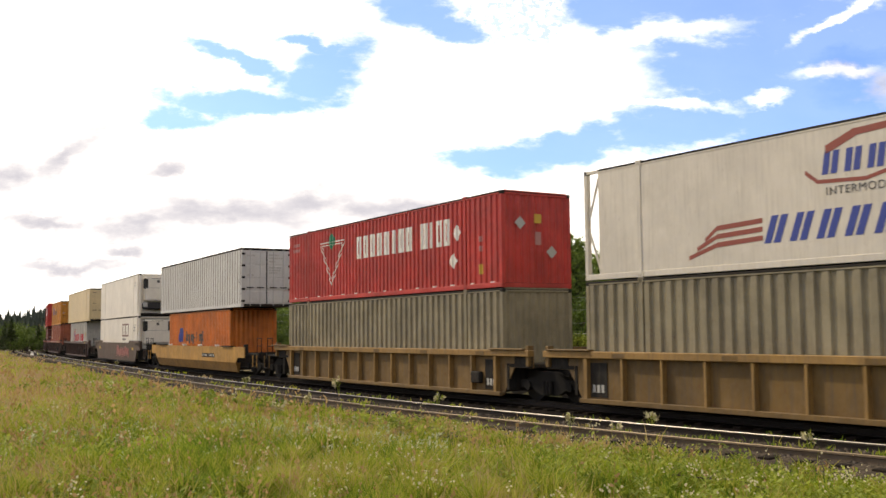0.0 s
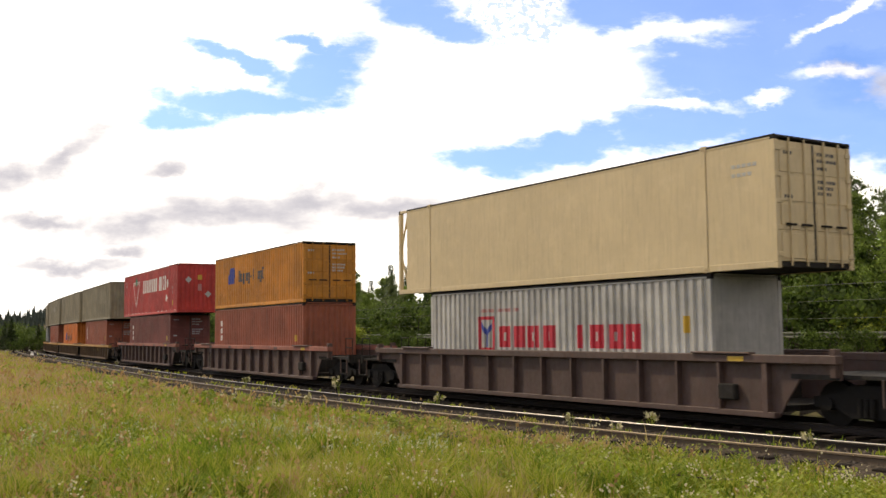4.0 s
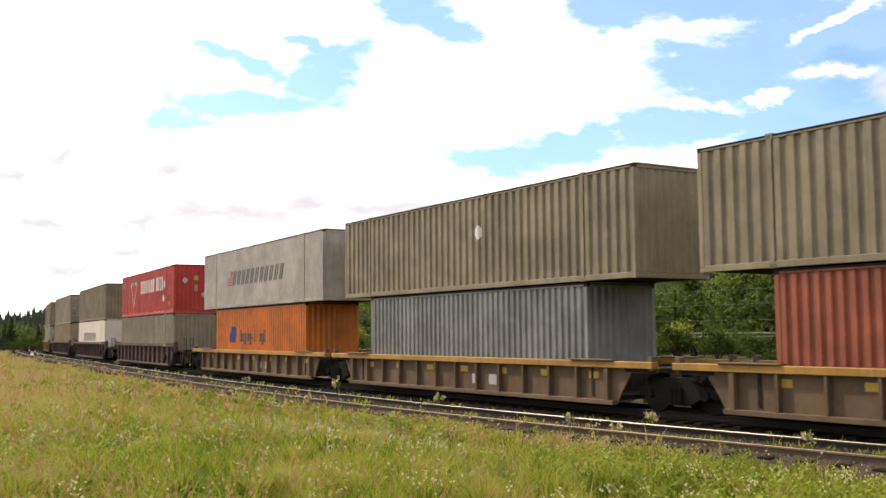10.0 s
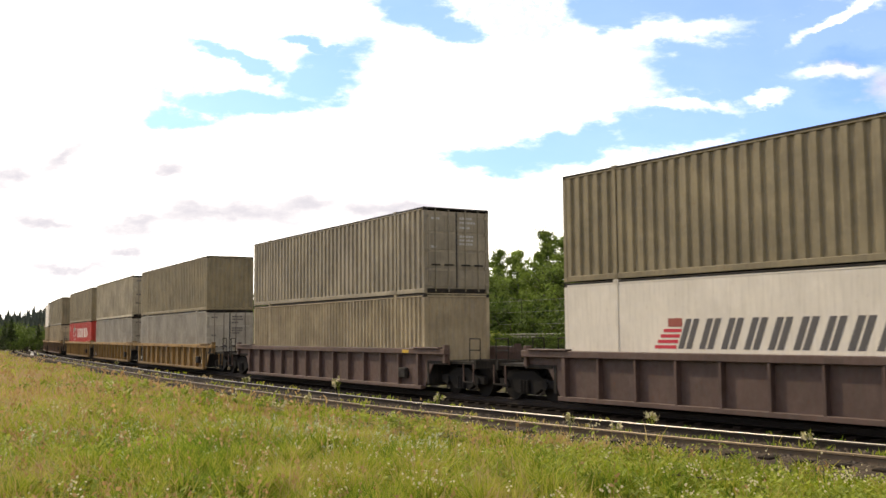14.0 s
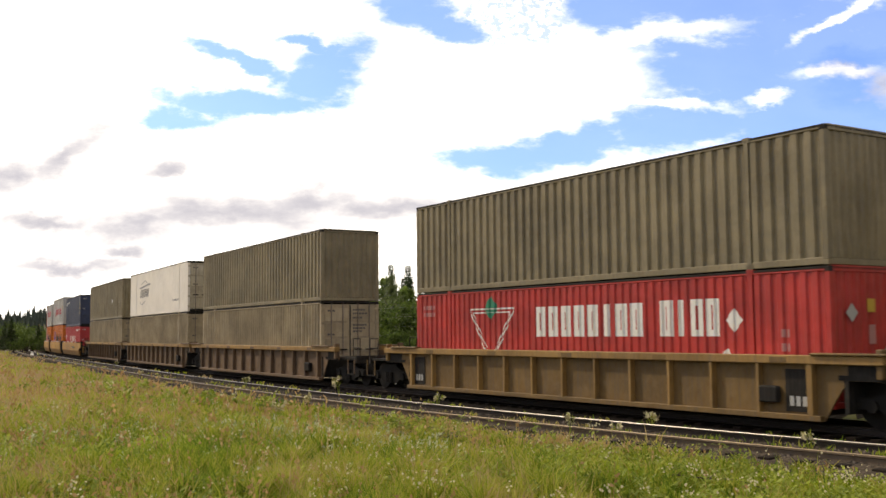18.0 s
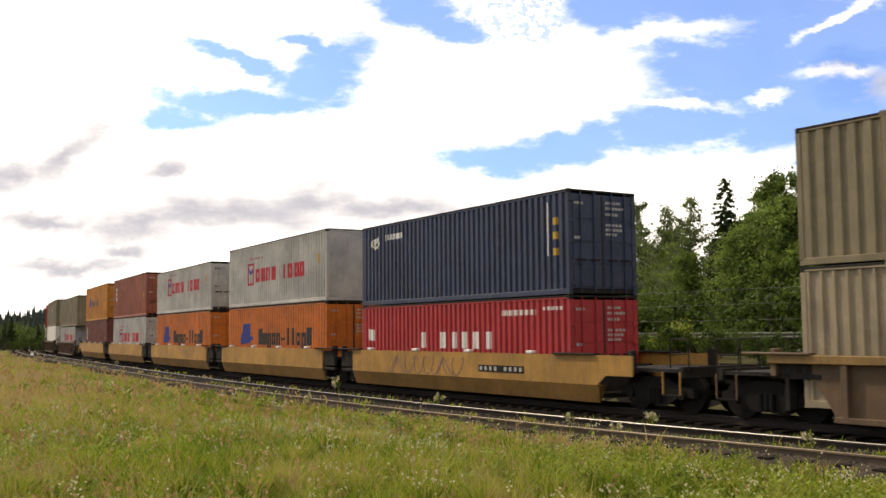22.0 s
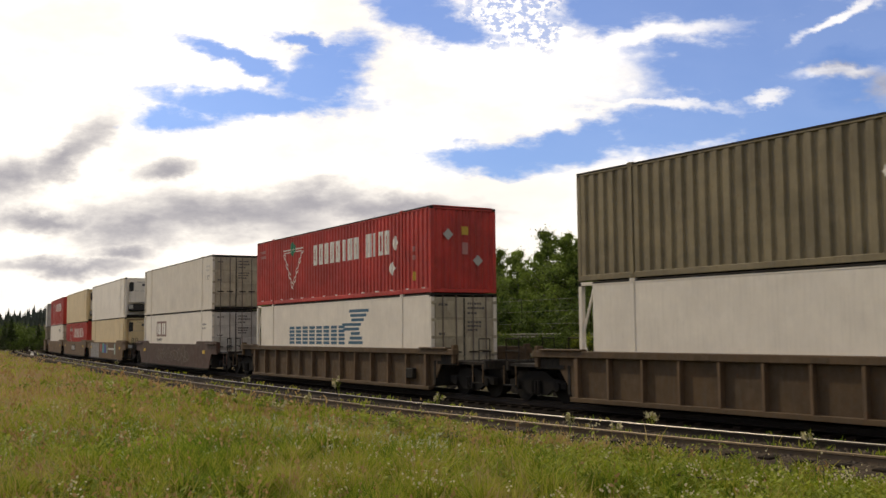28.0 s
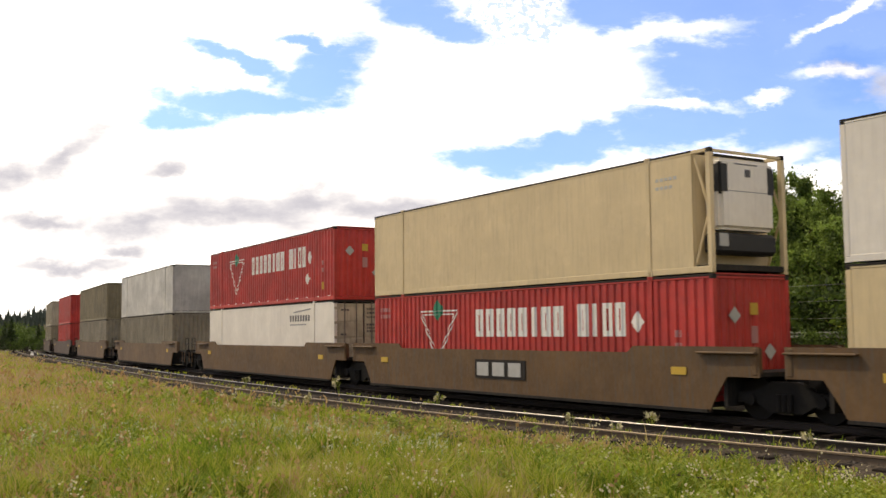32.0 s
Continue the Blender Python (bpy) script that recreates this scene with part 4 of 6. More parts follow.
                for dx in (-0.28, 0.28):
                    part("step_hanger", bar("step_hanger", -0.02, 0.02, -0.02, 0.02, 0.42, 1.0, 0.006), body, root, "", pose(s * (h + 1.2) + dx, y * (hw - 0.12), 0))
                part("grab_iron", shared(("grab_iron", 0), grab), paint("soot"), root, "", pose(s * (h + 1.3), y * 1.2, 1.02))
        else:
            jm = bmesh.new()
            xa, xb = sorted((s * (h - 0.1), s * (h + 0.3)))
            block(jm, xa, xb, -0.3, 0.3, 0.62, 1.04)
            soft(jm, 0.03)
            part("articulation", jm, RUNNING, root)
        if style == "bath" and joint == "shared":
            for y in (-1, 1):
                em = bmesh.new()
                xa, xb = sorted((s * (well + 0.22), s * h))
                ya, yb = sorted((y * (hw - 0.05), y * (hw - 0.17)))
                block(em, xa, xb, ya, yb, 0.72, 1.3)
                block(em, xa, xb, ya, yb, 0.55, 0.66)
                soft(em, 0.02)
                part("end_sill", em, paint("soot"), root, "sooty end sill over the truck")
    for x in (truck_f, truck_r):
        if x is not None:
            truck(root, x)
    # markings and oddments on the field side
    if extra == "yellow_chord" or style == "low":
        for k in range(7):
            x = -r_cut + 1.2 + k * (f_cut + r_cut - 2.4) / 6
            part("reflector", bar("reflector", -0.2, 0.2, -hw + 0.122, -hw + 0.137, 0.76, 0.94, 0.003), INK["yellow"], root, "yellow reflective patch", pose(x + 0.35, 0, 0))
        part("mark_bar", bar("mark_bar", -0.2, 0.2, -hw + 0.122, -hw + 0.137, 0.42, 0.72, 0.003), INK["steel"], root, "", pose(1.0, 0, 0))
        part("mark_bar", bar("mark_bar", -0.2, 0.2, -hw + 0.122, -hw + 0.137, 0.42, 0.72, 0.003), INK["steel"], root, "", pose(1.9, 0, 0))
    if extra == "red_chord" or style == "ribbed":
        for k in range(5):
            x = -r_cut + 1.5 + k * (f_cut + r_cut - 2.5) / 4
            part("chord_patch", bar("chord_patch", -0.22, 0.22, -hw - 0.036, -hw - 0.028, top - 0.155, top - 0.045, 0.002), INK["yellow"] if colour == "purple_brown" and k == 4 else body, root, "", pose(x, 0, 0))
        part("brake_box", bar("brake_box", -0.24, 0.24, -hw - 0.03, -hw + 0.139, 0.45, 0.8, 0.03), paint("soot"), root, "", pose(f_cut - 1.3, 0, 0))
        for x in (-r_cut + 0.62, f_cut - 0.62) if colour == "mustard" else ():
            part("mark_board", bar("mark_board", -0.32, 0.32, -hw + 0.118, -hw + 0.137, 0.28, 1.16, 0.003), paint("soot"), root, "black marking board", pose(x, 0, 0))
            for k in range(3):
                part("mark_bar", bar("mark_bars_small", -0.05, 0.05, -hw + 0.108, -hw + 0.117, 0.40, 0.60, 0.001), INK["steel"], root, "", pose(x - 0.16 + 0.16 * k, 0, 0))
    if extra in SCRIBBLES:
        x0, x1, z0, z1 = SCRIBBLES[extra]
        rng = random.Random(x0)
        n = max(2, round((x1 - x0) / 0.62))
        for k in range(n):
            bm = bmesh.new()
            a = x0 + (x1 - x0) * k / n
            w, ph = (x1 - x0) / n, rng.random() * 6
            pts = [(a + w * (0.5 + 0.55 * math.sin(ph + 0.62 * j) + rng.uniform(-0.06, 0.06)), z0 + (z1 - z0) * (0.5 + 0.5 * math.cos(1.7 * ph + 0.85 * j))) for j in range(9)]
            ribbon(bm, [(px, max(pz, 0.62)) for px, pz in pts], 0.045, -hw - 0.006)
            part("spray_line", bm, INK["brown"], root, "thin dark spray-painted loop")
    if style == "bath" and joint_f == joint_r == "coupled" or extra == "long_loops":
        part("number_board", bar("number_board", -1.15, 1.15, -hw - 0.012, -hw + 0.0, 0.80, 1.0, 0.003), paint("soot"), root, "", pose(3.2, 0, 0))
        for k in range(9):
            if k != 4:
                part("mark_bar", bar("mark_bars_low", -0.06, 0.06, -hw - 0.02, -hw - 0.013, 0.84, 0.96, 0.001), INK["steel"], root, "", pose(2.2 + 0.25 * k, 0, 0))
    if style == "plate":
        part("number_board", bar("name_board", -1.27, 1.27, -hw + 0.02, -hw + 0.036, 0.60, 1.16, 0.003), paint("soot"), root, "black name board", pose(-0.1, 0, 0)) if extra == "board" else None
        if extra == "board":
            for k in range(3):
                part("mark_bar", bar("mark_bars_big", -0.3, 0.3, -hw + 0.008, -hw + 0.017, 0.68, 1.08, 0.002), INK["steel"], root, "pale block shape", pose(-0.95 + 0.8 * k, 0, 0))
        for x in (f_cut - 0.9, -r_cut + 1.0):
            part("reflector", bar("reflector_plate", -0.24, 0.24, -hw + 0.02, -hw + 0.036, 0.95, 1.13, 0.003), INK["yellow"], root, "yellow reflective patch", pose(x, 0, 0))
        if extra in ("tags", "tags_grey", "colour_tags"):
            tag_paint(root, extra, hw)
    return root


def low_side(lo, hw):
    bm = bmesh.new()
    a = [bm.verts.new((px, -hw + (0.0 if pz > 0.4 else 0.17), pz)) for px, pz in lo]
    b = [bm.verts.new((px, -hw + 0.24, pz)) for px, pz in lo]
    bm.faces.new(a)
    bm.faces.new(b[::-1])
    for i in range(4):
        j = (i + 1) % 4
        bm.faces.new((a[i], a[j], b[j], b[i]))
    return bm


def grab(bm):
    rod(bm, (-0.3, 0, 0), (-0.3, 0, 0.75), 0.018, 6)
    rod(bm, (0.3, 0, 0), (0.3, 0, 0.75), 0.018, 6)
    rod(bm, (-0.3, 0, 0.75), (0.3, 0, 0.75), 0.018, 6)
    rod(bm, (-0.3, 0, 0.4), (0.3, 0, 0.4), 0.018, 6)


def ribbon(bm, pts, t, y):
    """A brushed line of thickness t through points (x, z)."""
    flat = [Vector(p) for k, p in enumerate(pts) if k == 0 or (Vector(p) - Vector(pts[k - 1])).length > 1e-3]
    row = []
    for k, p in enumerate(flat):
        d = (flat[min(k + 1, len(flat) - 1)] - flat[max(k - 1, 0)])
        n = Vector((-d.y, d.x)).normalized() * t / 2
        row.append((bm.verts.new((p.x - n.x, y, p.y - n.y)), bm.verts.new((p.x + n.x, y, p.y + n.y))))
    for (a, b), (c, e) in zip(row, row[1:]):
        bm.faces.new((a, c, e, b))


def tag_paint(root, extra, hw):
    rng = random.Random(5 if extra == "tags" else 11)
    if extra == "colour_tags":
        for x0, x1, z0, z1, ink in ((-7.15, -2.65, 0.2, 1.40, "smoke"), (-2.2, -1.0, 0.7, 1.3, "russet"), (-0.9, -0.05, 0.62, 1.36, "cyan"), (0.0, 0.95, 0.62, 1.28, "blue"), (1.2, 1.6, 0.62, 1.3, "mint"), (4.7, 5.3, 0.55, 1.35, "mint")):
            n = 5 if x1 - x0 > 2 else 1
            bm = bmesh.new()
            for k in range(n):
                a = x0 + (x1 - x0) * k / n
                b = a + (x1 - x0) / n * 0.9
                pts = [(a, z0), (b, z0 + 0.03 * (k % 2)), (b - 0.05, z1 - 0.05 * (k % 3)), (a + 0.06, z1)]
                plate(bm, pts, -hw + 0.031, 0.008)
            part("spray_patch", bm, INK[ink], root, "spray-painted block of colour")
        bm = bmesh.new()
        for k in range(5):
            a = -7.1 + 0.9 * k
            ribbon(bm, [(a + 0.4 + 0.36 * math.sin(1.9 * q + k), 0.8 + 0.42 * math.cos(1.3 * q + 2.1 * k) + rng.uniform(-0.1, 0.1)) for q in range(6)], 0.045, -hw + 0.024)
        ob = part("spray_strokes", bm, INK["steel"], root, "pale spray-painted strokes")
        ob["kind"] = "stuff"
        bm = bmesh.new()
        for k in range(8):
            a = 1.8 + 0.36 * k
            plate(bm, [(a, 0.88), (a + 0.2, 0.88), (a + 0.22, 1.02), (a + 0.02, 1.02)], -hw + 0.031, 0.008)
        part("mark_bar", bm, INK["white"], root)
        return
    inks = ("rose", "russet") if extra == "tags" else ("ash", "umber_ink")
    x0, x1 = (0.6, 5.6) if extra == "tags" else (-3.5, 4.0)
    n = 9
    w = (x1 - x0) / n
    for k in range(n):
        ph, tall = rng.random() * 6, rng.uniform(0.36, 0.5)
        cx, cz = x0 + w * (k + 0.5) + rng.uniform(-0.06, 0.06), 0.8 + rng.uniform(-0.07, 0.07)
        wide = w * rng.uniform(0.42, 0.78)
        ring = [(cx + wide * math.cos(0.26 * q + ph) * (0.8 + 0.25 * math.sin(0.75 * q + k)), cz + tall * math.sin(0.26 * q + ph) * (0.85 + 0.2 * math.cos(0.5 * q + 2 * k))) for q in range(25)]
        bm = bmesh.new()
        plate(bm, [(cx + (px - cx) * 0.92, cz + (pz - cz) * 0.92) for px, pz in ring[:24]], -hw + 0.032, 0.006)
        part("spray_patch", bm, (INK[inks[1]] if inks[1] in INK else paint("umber")), root, "blotch of old spray paint")
        bm = bmesh.new()
        ribbon(bm, ring, 0.035, -hw + 0.022)
        part("spray_line", bm, INK[inks[0]], root, "looping spray-painted outline")
        bm = bmesh.new()
        ribbon(bm, [(cx + w * 0.3 * math.sin(q + ph), cz - 0.2 + 0.1 * q) for q in range(4)], 0.05, -hw + 0.02)
        part("spray_line", bm, INK[inks[0]], root, "short spray-painted stroke")


# ---- the train: centre of each unit along the train, then car and loads, front first ----
T53, T40, H96, H86 = LONG, SHORT, 2.9, 2.59
LABELS = {
    "tan": "tan corrugated steel container, sun-bleached", "olive": "dull olive-grey corrugated steel container", "grey_tan": "greyish tan corrugated container with dirt streaks",
    "light_tan": "pale tan corrugated steel container with rust stains", "pale_grey": "pale grey corrugated container, weathered", "cream": "cream corrugated container with stained door panels",
    "red": "bright red corrugated container with white bars", "orange": "bright orange corrugated container with dark bars", "amber": "scuffed amber corrugated container with blue mark",
    "brown": "reddish brown corrugated steel container", "maroon": "dark maroon corrugated steel container", "slate": "slate-blue corrugated steel container", "navy": "navy blue corrugated container with white corner mark",
    "crimson": "crimson corrugated container with white bar lettering", "white": "white smooth insulated container", "dull_white": "off-white smooth-sided container, grimy at seams",
    "light_grey": "light grey corrugated container with red bars", "cool_white": "off-white sheet container", "greyed_white": "greyish white smooth-sided container", "beige": "beige smooth insulated container",
}


def tan(c="tan", front="corrugated", kind=""):
    return ("corrugated_sunk" if c in ("light_tan", "pale_grey", "cream") else "corrugated", T53, H96, c, front, "flat", kind)


def retail():
    return ("corrugated_fine", T53, H96, "red", "corrugated", "flat", "retail")


def smooth(c="white", front="flat", rear="flat", kind="", big=0, end=None):
    return ("flat", T53, H96, c, front, rear, kind, big, end)


def short(c, kind="", front="corrugated", h=H96, big=0):
    return ("corrugated", T40, h, c, front, "flat", kind, big)


# low and high end of each place in the long word: tall, short and hanging shapes
SCRIBBLES = {"long_loops": (-3.6, 1.2, 0.62, 1.2), "short_loops": (1.3, 3.1, 0.7, 1.15), "end_loops": (-5.0, -3.8, 0.64, 1.16)}
TALL_LOW = [(0, 1), (0, 0.72), (-0.26, 0.72), (0, 0.72), (-0.26, 0.72), (0.28, 0.42), (0, 1), (0, 1), (0, 0.72), (-0.26, 0.72), (0, 1)]
A, B, C_, D, E_ = "ribbed", "bath", "ribbed", "plate", "low"
TRAIN = [
    (8.0, A, "mustard", "", tan(), smooth("dull_white", "flat", "frame", "road", 1)),
    (-11.85, A, "mustard", "", tan("tan"), retail()),
    (-34.3, "bath", "car_yellow", "", short("orange", "ship_flag"), ("sheet", T53, H96, "cool_white", "doors", "flat", "")),
    (-57.1, D, "umber", "tags", smooth("white", "reefer", kind="panel_word"), smooth("white", "reefer")),
    (-80.25, A, "purple_brown", "", short("light_grey", "framed_flag", "flat"), smooth("beige", "doors", "frame")),
    (-103.02, A, "purple_brown", "red_chord", short("brown", "upright"), short("amber", "ship_flag", "doors", H86)),
    (-124.7, A, "purple_brown", "red_chord", short("maroon", "upright", "doors"), retail()),
    (-147.04, E_, "rust_brown", "yellow_chord", short("brown", "upright", "doors"), tan("tan")),
    (-165.39, E_, "rust_brown", "yellow_chord", short("orange", "ship_flag"), tan("tan")),
    (-183.7, E_, "rust_brown", "yellow_chord", short("brown"), tan("tan", kind="placard")),
    (-201.9, E_, "rust_brown", "yellow_chord", short("slate"), tan("tan", kind="placard")),
    (-220.1, E_, "rust_brown", "yellow_chord", short("orange", "ship_flag"), smooth("greyed_white", "flat", kind="slanted_word", big=1)),
    (-242.9, A, "purple_brown", "", tan("grey_tan"), retail()),
    (-266.75, A, "purple_brown", "", smooth("dull_white", kind="slanted_word"), tan("olive")),
    (-290.2, A, "purple_brown", "", tan("light_tan"), tan("grey_tan", "doors")),
    (-314.0, A, "mustard", "", tan("pale_grey", "doors"), tan("olive")),
    (-333.4, A, "mustard", "", tan("pale_grey", "doors"), tan("cream", "doors")),
    (-352.7, A, "mustard", "", retail(), tan("olive")),
    (-376.6, A, "faded_ochre", "", tan("light_tan", "doors"), tan("olive")),
    (-395.95, A, "faded_ochre", "", tan("light_tan", "doors"), smooth("white", "doors", kind="wing", big=1, end="cream")),
    (-415.38, A, "faded_ochre", "", tan("light_tan", "doors"), tan("olive", kind="placard_low")),
    (-437.0, B, "car_yellow", "long_loops", short("crimson", "pale_word", "doors", H86), short("navy", "curl_mark", "doors")),
    (-452.4, B, "car_yellow", "", short("orange", "ship_flag", "doors", big=1), short("light_grey", "framed_flag", "flat", big=1)),
    (-467.8, B, "car_yellow", "short_loops", short("orange", "ship_flag", "doors", big=1), short("light_grey", "framed_flag", "doors", H86)),
    (-483.35, B, "car_yellow", "end_loops", short("light_grey", "framed_flag", "doors"), short("brown", "upright", "doors")),
    (-498.85, B, "car_yellow", "", short("maroon", "upright"), short("amber", "ship_flag", "doors")),
    (-518.95, A, "rust_tan", "", short("light_grey", "framed_flag", "flat", H86), tan("olive")),
    (-539.4, A, "dark_ochre", "", smooth("white", "doors", "frame"), tan("olive", kind="placard")),
    (-563.0, A, "dark_ochre", "", smooth("white", "doors", "frame", "striped_word", 1, "cream"), retail()),
    (-586.2, D, "russet", "tags_grey", smooth("white", "doors", "frame", "panel_word", -4.5, "light_grey"), smooth("dull_white", "doors", "frame", "size_mark", end="cream")),
    (-609.3, D, "tawny", "colour_tags", smooth("beige", "reefer", end="beige"), smooth("white", "reefer")),
    (-628.8, D, "tawny", "board", retail(), smooth("beige", "reefer")),
    (-648.4, D, "tawny", "", smooth("white", "doors", kind="small_logo", big=1, end="cream"), retail()),
    (-672.5, D, "faded_ochre", "", tan("grey_tan"), smooth("light_grey", "flat")),
    (-695.5, D, "faded_ochre", "", tan("grey_tan"), tan("olive")),
    (-718.3, D, "umber", "", short("red"), short("red")),
    (-741.0, D, "umber", "", tan("tan"), tan("cream")),
]
CAR_LABELS = {
    "mustard": "mustard-yellow ribbed steel well car, dirty", "car_yellow": "yellow smooth-sided well car with sooty ends", "umber": "dark brown weathered steel well car", "rust_brown": "rusty brown low-sided well car with yellow chord", "purple_brown": "dark purplish brown ribbed well car",
    "faded_ochre": "faded ochre steel well car with rust", "dark_ochre": "dark ochre ribbed well car, heavily stained", "rust_tan": "rusty tan ribbed well car", "russet": "russet plate-sided well car with spray paint",
    "tawny": "tawny brown plate-sided well car",
}
MOVING = []


def make_train():
    n = len(TRAIN)
    for i, (c, style, colour, extra, lower, upper) in enumerate(TRAIN):
        ahead = TRAIN[i - 1][0] - c if i else 24.0
        behind = c - TRAIN[i + 1][0] if i + 1 < n else 24.0
        jf = "shared" if ahead < 19.95 else "coupled"
        jr = "shared" if behind < 19.95 else "coupled"
        hf = ahead / 2 - (0.3 if jf == "shared" else 2.0)
        hr = behind / 2 - (0.3 if jr == "shared" else 2.0)
        well = lower[1] / 2 + 0.05
        car = well_car(style, colour, hf, hr, jf, jr, well, hf + 0.35 if jf == "coupled" else None, -behind / 2 if jr == "shared" else -(hr + 0.35),
                       CAR_LABELS[colour], extra)
        MOVING.append((car, c, 0.0))
        base = 0.365
        for load in (lower, upper):
            skin, length, height, tone, front, rear, kind = load[:7]
            big = load[7] if len(load) > 7 else 0
            end = load[8] if len(load) > 8 else None
            label = LABELS[tone]
            if skin == "sheet":
                label = "off-white sheet-and-post container with barred doors"
            elif front == "reefer":
                label = LABELS[tone].replace("insulated", "refrigerated")
            elif kind in ("slanted_word", "panel_word", "striped_word", "road", "wing"):
                label = LABELS[tone].split(",")[0] + " with bold marks"
            box = container(skin, length, height, tone, front, rear, kind, label + (", on top" if load is upper else ", in a well car"), big, end)
            MOVING.append((box, c, base))
            if load is upper:
                for x in (-POST_AT, POST_AT):
                    for y in (-1, 1):
                        part("twist_lock", bar("twist_lock", -0.07, 0.07, -0.07, 0.07, -0.02, 0.004, 0.006), paint("soot"), box, "", pose(x, y * 1.12, 0))
            base += height + 0.02


# ---- ground, tracks ----
def lateral_of(px, py):
    """Chainage and signed distance from the main track for arrays of places."""
    sub = slice(0, len(CH), 6)
    cx, cy, hh, ss = LX[sub], LY[sub], HD[sub], CH[sub]
    s_out, lat_out = np.empty(len(px)), np.empty(len(px))
    for a in range(0, len(px), 2000):
        x, y = px[a:a + 2000], py[a:a + 2000]
        d2 = (x[:, None] - cx) ** 2 + (y[:, None] - cy) ** 2
        k = np.argmin(d2, 1)
        dx, dy = x - cx[k], y - cy[k]
        lat_out[a:a + 2000] = np.where(True, np.sin(hh[k]) * dx - np.cos(hh[k]) * dy, 0)
        s_out[a:a + 2000] = ss[k] + np.cos(hh[k]) * dx + np.sin(hh[k]) * dy
    return s_out, lat_out


def smooth01(v):
    v = np.clip(v, 0, 1)
    return v * v * (3 - 2 * v)


def ground_height(px, py):
    s, lat = lateral_of(px, py)
    sd = np.interp(s, SIDE_S, SIDE_LAT)
    field = 0.0 - 0.07 * smooth01((lat - sd - 1.6) / 4) + 0.07 * np.sin(px * 0.31 + py * 0.17) + 0.05 * np.sin(px * 0.11 - py * 0.23)
    bed = -0.62
    z = np.where(lat > 0, bed + (field - bed) * smooth01((lat - sd - 0.2) / 0.7), bed)
    bank = bed + (1.15 - bed) * smooth01((-lat - 3.4) / 4.0)
    z = np.where(lat < -3.4, bank, z)
    far = np.hypot(px, py)
    bearing = np.degrees(np.arctan2(px, py))
    z = z + 17 * smooth01((far - 300) / 260) * (0.45 + 0.55 * smooth01((bearing + 23.5) / 5.5)) + 12 * smooth01((far - 700) / 900)
    return z


def spread(lo, hi, n, k):
    """Coordinates from lo to hi, dense about zero."""
    a, b = np.arcsinh(lo / k), np.arcsinh(hi / k)
    return k * np.sinh(np.linspace(a, b, n))


def grid_mesh(name, xs, ys, zf):
    gx, gy = np.meshgrid(xs, ys)
    px, py = gx.ravel(), gy.ravel()
    pz = zf(px, py)
    nx, ny = len(xs), len(ys)
    i = np.arange((ny - 1) * (nx - 1))
    r, c = i // (nx - 1), i % (nx - 1)
    a = r * nx + c
    faces = np.stack([a, a + 1, a + nx + 1, a + nx], 1)
    me = bpy.data.meshes.new(name)
    me.from_pydata(np.stack([px, py, pz], 1).tolist(), [], faces.tolist())
    me.polygons.foreach_set("use_smooth", [True] * len(me.polygons))
    return me


def loose(name, verts, faces, material, label, category, kind="stuff"):
    me = bpy.data.meshes.new(name)
    me.from_pydata(verts, [], faces)
    me.materials.append(material)
    return tagged(new(name, me), label, category, "", kind)


def make_ground():
    me = grid_mesh("ground", spread(-2600, 2600, 260, 18), 26 + spread(-700, 3200, 260, 18), ground_height)
    me.materials.append(SOIL)
    tagged(new("ground", me), "rough grassy meadow beside the railway", "ground", "", "structure")


def sweep(name, section, s0, s1, step, lateral, material, label, category, closed=True):
    """A shape swept along the line; section: (outward, z) pairs; lateral: a number or a function of chainage."""
    verts, faces = [], []
    stations = np.arange(s0, s1 + step / 2, step)
    n = len(section)
    for s in stations:
        off = lateral(s) if callable(lateral) else lateral
        for a, z in section:
            x, y, _ = line(s, off + a)
            verts.append((x, y, z))
    m = n if closed else n - 1
    for k in range(len(stations) - 1):
        for j in range(m):
            a, b = k * n + j, k * n + (j + 1) % n
            faces.append((a, b, b + n, a + n))
    if closed:
        faces += [tuple(range(n))[::-1], tuple(range((len(stations) - 1) * n, len(stations) * n))]
    me = bpy.data.meshes.new(name)
    me.from_pydata(verts, [], faces)
    me.materials.append(material)
    return tagged(new(name, me), label, category, "", "structure")


RAIL_SECTION = [(-0.036, -0.007), (-0.030, 0.0), (0.030, 0.0), (0.036, -0.007), (0.037, -0.035), (0.010, -0.05), (0.010, -0.145), (0.07, -0.158), (0.07, -0.17), (-0.07, -0.17), (-0.07, -0.158), (-0.010, -0.145), (-0.010, -0.05), (-0.037, -0.035)]


